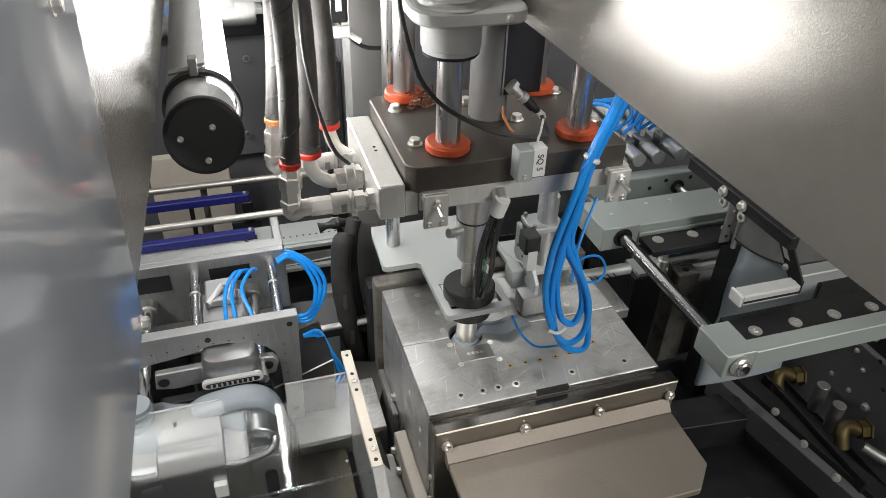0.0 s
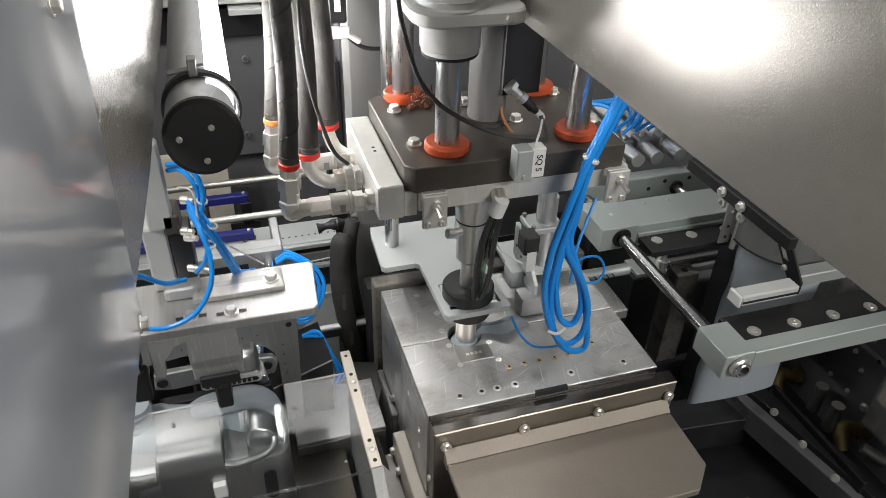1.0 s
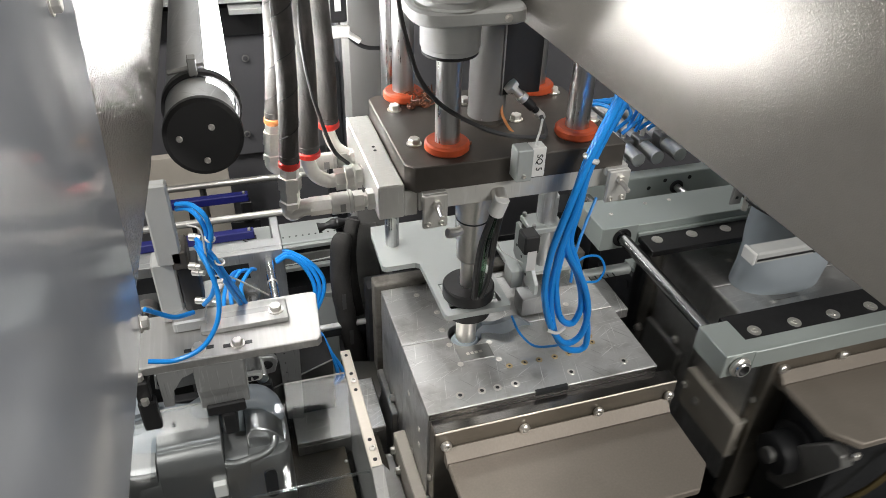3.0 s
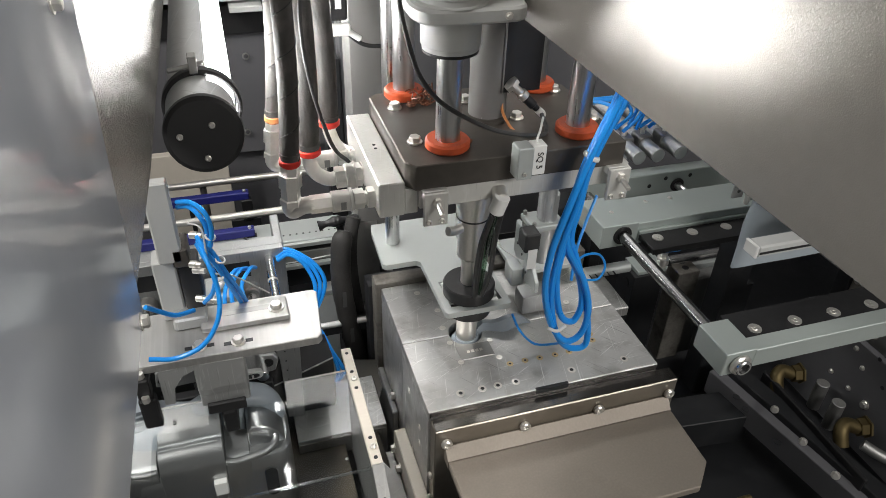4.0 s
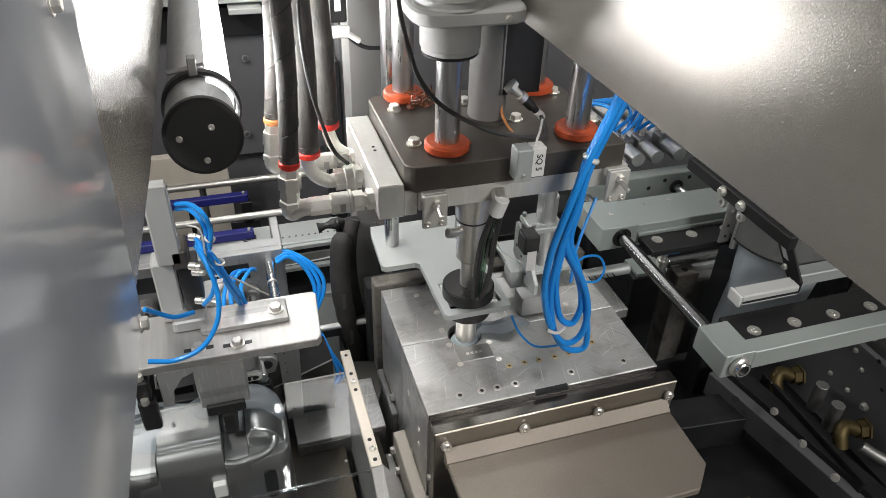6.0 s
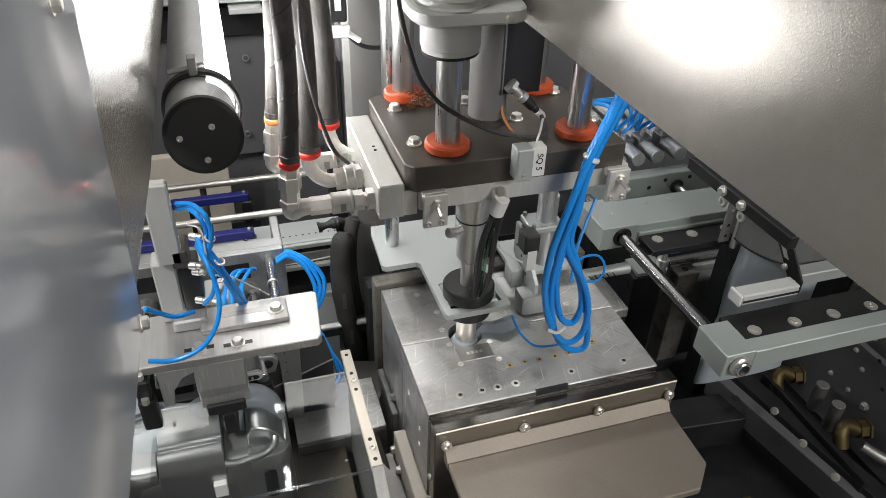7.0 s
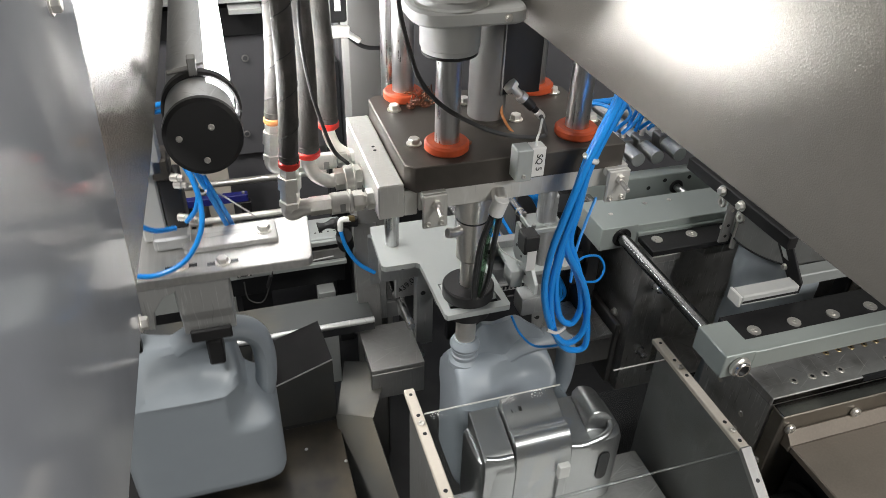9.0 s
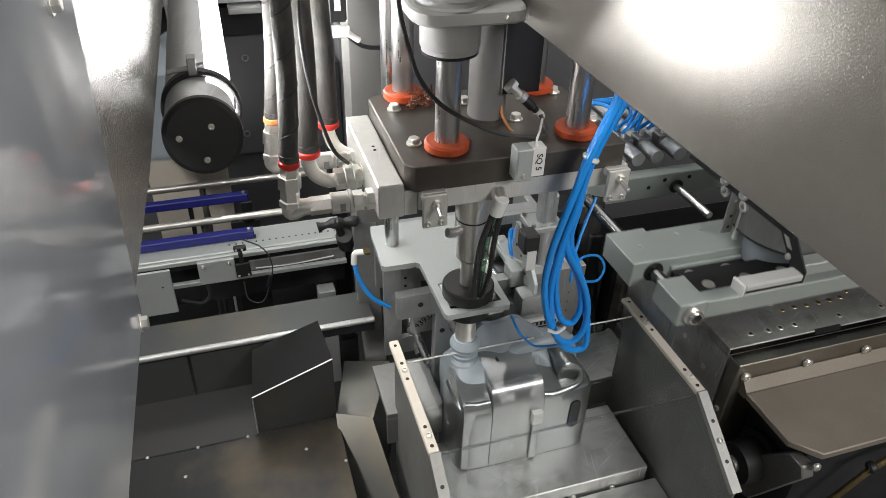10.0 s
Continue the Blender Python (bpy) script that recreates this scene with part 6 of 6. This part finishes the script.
# ---------------------------------------------------------------- conveyors and chutes at the back
def rails():
    for y, z, r in ((0.857, 1.0, 0.0085), (0.687, 1.0, 0.0085)):
        t = thing("round_rail", (-0.2, y, z), "thin round steel guide rail", "guide rail", "guide rails")
        part("rail_rod", cyl((-0.9, y, z), (0.42, y, z), r), ZINC, t)
        for x in (-0.33, 0.1):
            part("rail_post", cyl((x, y + 0.012, 0.30), (x, y + 0.012, z - 0.002), 0.008), STEEL, t)
    for y, z, x1 in ((0.787, 1.0, -0.224), (0.622, 1.0, -0.224)):
        t = thing("sensor_strip", (-0.4, y, z), "dark blue sensor strip on black brackets", "sensor strip", "sensor strips")
        part("strip", box(-0.62, x1, y - 0.010, y + 0.010, z - 0.014, z + 0.006, 0.002), NAVY, t, "dark blue strip")
        part("bracket", box(x1 - 0.02, x1 + 0.005, y - 0.012, y + 0.008, z - 0.07, z - 0.0145, 0.002), BLACK, t)
        part("bracket", box(-0.365, -0.355, y - 0.006, y + 0.006, z - 0.09, z - 0.0145, 0.001), BLACK, t)
        part("end_nut", cyl((x1 - 0.01, y - 0.004, z + 0.006), (x1 - 0.01, y - 0.004, z + 0.012), 0.004, 10), ZINC, t)
        part("foot", box(x1 - 0.05, x1 + 0.02, y - 0.006, y + 0.03, 0.30, z - 0.0705, 0.001), BLACK_STEEL, t)
    t = thing("conveyor_profile", (-0.3, 0.58, 0.9), "aluminium profile rail of the conveyor", "conveyor")
    part("profile", box(-0.95, -0.030, 0.575, 0.66, 0.972, 0.985, 0.002), ALU_MATT, t, "aluminium profile")
    part("lip", box(-0.95, -0.030, 0.565, 0.5745, 0.970, 0.982, 0.002), ALU_MATT, t)
    # black bar stands in for the groove's shade
    part("groove", box(-0.95, -0.030, 0.5745, 0.60, 0.955, 0.9715, 0), BLACK_STEEL, t, "black bar imitating the shade in a groove")
    part("lower_profile", box(-0.245, -0.030, 0.572, 0.60, 0.926, 0.9545, 0.002), GUARD_STEEL, t, "grey steel bar")
    part("lower_lip", box(-0.95, -0.030, 0.560, 0.5715, 0.917, 0.927, 0.001), ALU_MATT, t)
    # painted black to imitate the shaded gap under the profile
    part("web", box(-0.95, -0.030, 0.602, 0.64, 0.84, 0.9545, 0.001), BLACK_STEEL, t, "black sheet in place of the dark gap under the rail")
    for i in range(18):
        screw(t, (-0.28 + 0.0145 * i, 0.60, 0.985), (0, 0, 1), "hole", 0.0022)
    part("clip_plate", box(-0.349, -0.2735, 0.535, 0.5445, 0.936, 0.992, 0.001), ALU_MATT, t, "small aluminium plate")
    part("cover_sheet", box(-0.60, -0.403, 0.522, 0.528, 0.884, 0.995, 0.001), ALU_MATT, t, "grey cover sheet")
    screw(t, (-0.423, 0.522, 0.955), (0, -1, 0), "hole", 0.002)
    for x in (-0.338, -0.285):
        screw(t, (x, 0.535, 0.983), (0, -1, 0), "cap", 0.004)
    part("clip", box(-0.2725, -0.242, 0.528, 0.5345, 0.946, 0.980, 0.001), BLACK, t, "black bracket foot")
    part("clip_arm", box(-0.263, -0.254, 0.529, 0.5345, 0.9805, 1.010, 0.001), BLACK, t)
    part("clip_head", box(-0.271, -0.245, 0.529, 0.541, 1.0105, 1.022, 0.002), BLACK, t)
    for x, z in ((-0.268, 0.951), (-0.248, 0.951), (-0.266, 1.017), (-0.254, 1.017)):
        screw(t, (x, 0.528, z), (0, -1, 0), "cap", 0.0025)
    part("strut", box(-0.292, -0.286, 0.60, 0.61, 0.45, 0.84, 0.001), ALU_MATT, t)
    part("strut", box(-0.10, -0.092, 0.60, 0.62, 0.45, 0.84, 0.001), BLACK_STEEL, t)
    part("thin_wire", hose([(-0.232, 0.534, 0.960), (-0.15, 0.556, 0.9405), (-0.06, 0.556, 0.946)], 0.0014, 6, 8), WIRE_WHITE, t, "thin clear wire")
    part("thin_wire", hose([(-0.337, 0.55, 0.925), (-0.338, 0.56, 0.885), (-0.36, 0.57, 0.862), (-0.40, 0.58, 0.870)], 0.004, 8, 8), CABLE, t)
    part("leg", box(-0.90, -0.85, 0.57, 0.62, 0.30, 0.8395, 0.002), ALU_MATT, t)
    part("leg", box(-0.10, -0.06, 0.565, 0.60, 0.30, 0.8395, 0.002), ALU_MATT, t)
    part("thin_wire", hose([(-0.249, 0.530, 1.040), (-0.212, 0.520, 1.018), (-0.197, 0.520, 0.971), (-0.208, 0.520, 0.920), (-0.228, 0.530, 0.869), (-0.257, 0.540, 0.875), (-0.261, 0.545, 0.920)], 0.0016, 6, 8), CABLE, t, "thin grey wire")
    part("wire_plug", cyl((-0.203, 0.520, 0.945), (-0.213, 0.520, 0.916), 0.004, 10), BLACK, t)


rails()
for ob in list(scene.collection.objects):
    # enlarged about the camera's eye: same proportions and view, but lower, farther back
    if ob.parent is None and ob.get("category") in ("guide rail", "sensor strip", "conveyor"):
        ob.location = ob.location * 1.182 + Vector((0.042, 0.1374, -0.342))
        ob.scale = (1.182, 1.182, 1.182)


def chute():
    t = thing("scrap_chute", (-0.35, 0.3, 0.7), "stainless sheet metal scrap chute with dark deflector", "chute")
    a, b, c, d, e = (-0.491, 0.260, 0.747), (-0.495, 0.400, 0.752), (-0.474, 0.410, 0.854), (-0.473, 0.415, 0.862), (-0.477, 0.520, 0.860)

    def sheet(p, q, x0, x1, mat, name, label=""):
        return part(name, prism([(p[1], p[2]), (q[1], q[2]), (q[1] + 0.003, q[2] - 0.003), (p[1] + 0.003, p[2] - 0.003)], "x", x0, x1, 0), mat, t, label)
    sheet(a, b, -0.75, -0.12, SHADED_TROUGH, "shaded_slope", "sheet slope with shade in its colour")
    sheet(b, c, -0.75, -0.395, TROUGH, "back_sheet")
    sheet(b, c, -0.388, -0.12, TROUGH, "back_sheet")
    sheet(d, e, -0.75, 0.0, TROUGH, "upper_sheet", "sloping sheet")
    part("rolled_edge", cyl((-0.75, d[1], d[2]), (0.0, d[1], d[2]), 0.007), ALU, t, "bright rolled edge")
    # black strip put in for the shade between the two sheets
    part("shade_strip", box(-0.75, 0.0, c[1] + 0.004, c[1] + 0.012, c[2] - 0.02, c[2], 0), BLACK_STEEL, t)
    part("floor_sheet", box(-0.75, -0.115, -0.25, a[1] - 0.001, a[2] - 0.006, a[2], 0.001), CHUTE_FLOOR, t, "dark stainless floor sheet, tan reflection in its colour")
    part("deflector", prism([(-0.277, 0.751), (-0.275, 0.850), (-0.116, 0.912), (-0.116, 0.751)], "y", 0.262, 0.265, 0), TROUGH, t, "stainless deflector front")
    g = bmesh.new()
    q = [(-0.275, 0.2625, 0.851), (-0.116, 0.2625, 0.913), (-0.124, 0.400, 0.898), (-0.265, 0.400, 0.849)]
    g.faces.new([g.verts.new(p) for p in q])
    bmesh.ops.solidify(g, geom=g.faces[:], thickness=0.003)
    part("deflector_top", g, SHADED_TROUGH, t, "deflector top with shade in its colour")
    part("deflector_edge", hose([(-0.2765, 0.261, 0.751), (-0.2755, 0.261, 0.851), (-0.116, 0.261, 0.913)], 0.0016, 6, 6, straight=True), ALU, t)
    side = bmesh.new()
    q = [(-0.117, 0.260, 0.760), (-0.049, 0.220, 0.771), (-0.037, 0.080, 0.728), (-0.031, 0.040, 0.709), (-0.120, 0.020, 0.631), (-0.125, 0.120, 0.673)]
    side.faces.new([side.verts.new(p) for p in q])
    bmesh.ops.triangulate(side, faces=side.faces[:])
    bmesh.ops.solidify(side, geom=side.faces[:], thickness=0.004)
    part("side_cheek", side, TROUGH, t, "stainless side cheek")
    up = bmesh.new()
    q = [(-0.116, 0.262, 0.758), (-0.049, 0.222, 0.765), (0.020, 0.360, 0.781), (-0.074, 0.400, 0.768)]
    up.faces.new([up.verts.new(p) for p in q])
    bmesh.ops.triangulate(up, faces=up.faces[:])
    bmesh.ops.solidify(up, geom=up.faces[:], thickness=0.004)
    part("side_cheek", up, TROUGH, t)
    part("weld_tab", hose([(-0.108, 0.250, 0.756), (-0.082, 0.235, 0.754), (-0.067, 0.220, 0.756)], 0.004, 8, 5), ALU, t)
    for p in ((-0.487, 0.260, 0.752), (-0.393, 0.259, 0.752), (-0.297, 0.260, 0.752), (-0.417, 0.194, 0.752), (-0.189, 0.197, 0.752), (-0.119, 0.148, 0.752)):
        part("rivet", lathe((p[0], p[1], a[2]), (0, 0, 1), [(0, 0.0035), (0.0012, 0.003), (0.002, 0.0015)], 12), ALU, t)


chute()


def motions():
    """Keys for all that moves."""
    def go(ob, rows):
        b = BASE[ob]
        walk(ob, [(t, Matrix.Translation(b + Vector(d))) for t, *d in rows])
    open_a = ((0, 0, 0), (7.6, 0, 0), (7.7, 0, 0.012), (7.8, 0, 0.045), (7.9, 0, 0.085), (8.0, 0, 0.102), (8.1, 0, 0.113), (8.2, 0, 0.120), (8.3, 0, 0.125), (8.4, 0.012, 0.125),
              (8.5, 0.067, 0.125), (8.6, 0.195, 0.125), (8.7, 0.345, 0.125), (8.8, 0.50, 0.125), (8.9, 0.562, 0.125), (9.0, 0.574, 0.125), (9.2, SHIFT, 0.124), (9.4, SHIFT, 0.105),
              (9.5, SHIFT, 0.088), (9.6, SHIFT, 0.068), (9.8, SHIFT, 0.02), (9.9, SHIFT, 0.004), (10.0, SHIFT, 0))
    for ob, s in ((mould_a_front, -1), (guard_a, -1), (mould_a_back, 1), (carriage_a, 1), (trim_a, 1), (sleeve_a, 1)):
        go(ob, [(t, dx, s * dy, 0) for t, dx, dy in open_a])
    open_b = ((0, 0.75, 0.125), (0.8, 0.72, 0.125), (1.0, 0.52, 0.125), (1.1, 0.42, 0.125), (1.2, 0.30, 0.125), (1.3, 0.18, 0.125), (1.4, 0.077, 0.125), (1.5, 0.02, 0.125), (1.6, 0.004, 0.124), (1.8, 0, 0.122),
              (2.0, 0, 0.115), (2.1, 0, 0.095), (2.2, 0, 0.06), (2.3, 0, 0.022), (2.4, 0, 0.004), (2.5, 0, 0), (2.8, 0, 0), (3.0, 0.08, 0), (3.2, 0.35, 0), (3.4, 0.65, 0), (3.6, 0.75, 0), (10, 0.75, 0))
    for ob, s in ((mould_b_front, -1), (mould_b_back, 1)):
        go(ob, [(t, dx, s * dy, 0) for t, dx, dy in open_b])
    jaw = ((0, 0), (2.3, 0), (2.4, 0.085), (2.5, 0.133), (2.6, 0.126), (2.7, 0.092), (2.85, 0.03), (3.0, 0), (9.8, 0), (9.9, 0.07), (10, 0.133))
    go(jaw_front, [(t, 0, d, 0) for t, d in jaw])
    go(jaw_back, [(t, 0, -0.94 * d, 0) for t, d in jaw])
    lift = ((0, 0.85, 0.26), (0.1, 0.60, 0.19), (0.2, 0.43, 0.145), (0.3, 0.30, 0.147), (0.4, 0.18, 0.15), (0.5, 0.07, 0.145), (0.6, 0.012, 0.128), (0.8, 0, 0.09), (1.0, 0, 0.065), (1.2, 0, 0.02), (1.4, 0, 0.002), (1.5, 0, 0), (8.2, 0, 0),
            (8.3, 0, 0.03), (8.4, 0, 0.08), (8.5, 0, 0.112), (8.6, 0, 0.13), (8.8, 0, 0.142), (9.0, 0.015, 0.146), (9.1, 0.12, 0.158), (9.2, 0.245, 0.167), (9.3, 0.345, 0.174), (9.4, 0.46, 0.185), (9.5, 0.58, 0.20),
            (9.6, 0.70, 0.21), (9.7, 0.81, 0.22), (9.8, 0.88, 0.25), (9.9, 0.93, 0.29), (10, 0.96, 0.33))
    go(arm, [(t, 0, dy, dz) for t, dy, dz in lift])
    go(bottle_arm, [(t, 0, 0, 0) if t < 8.15 else (t, 0, dy, dz) for t, dy, dz in lift])
    tip = ((0, 0), (1.0, -0.058), (1.3, -0.078), (2.0, -0.115), (2.4, -0.13), (2.75, -0.13), (3.1, 0.10), (3.5, 0.335), (4.0, 0.325), (4.5, 0.281), (5.0, 0.198), (6.0, 0.10), (7.0, 0.003), (7.5, 0), (8.5, -0.058), (9.3, -0.105), (10.0, -0.13))
    go(parison, [(t, 0, 0, dz) for t, dz in tip])
    rise = ((0, 0), (2.35, 0), (2.5, 0.018), (2.7, 0.045), (3.0, 0.09), (3.4, 0.11), (3.8, 0.11), (4.0, 0.1), (4.3, 0.1), (4.5, 0.098), (4.6, 0.088), (4.7, 0.056), (4.8, 0.033), (4.9, 0.013),
            (5.0, 0.002), (5.2, 0), (9.85, 0), (10, 0.022))
    for ob in (cutter_bar, head):
        go(ob, [(t, 0, 0, dz) for t, dz in rise])


motions()
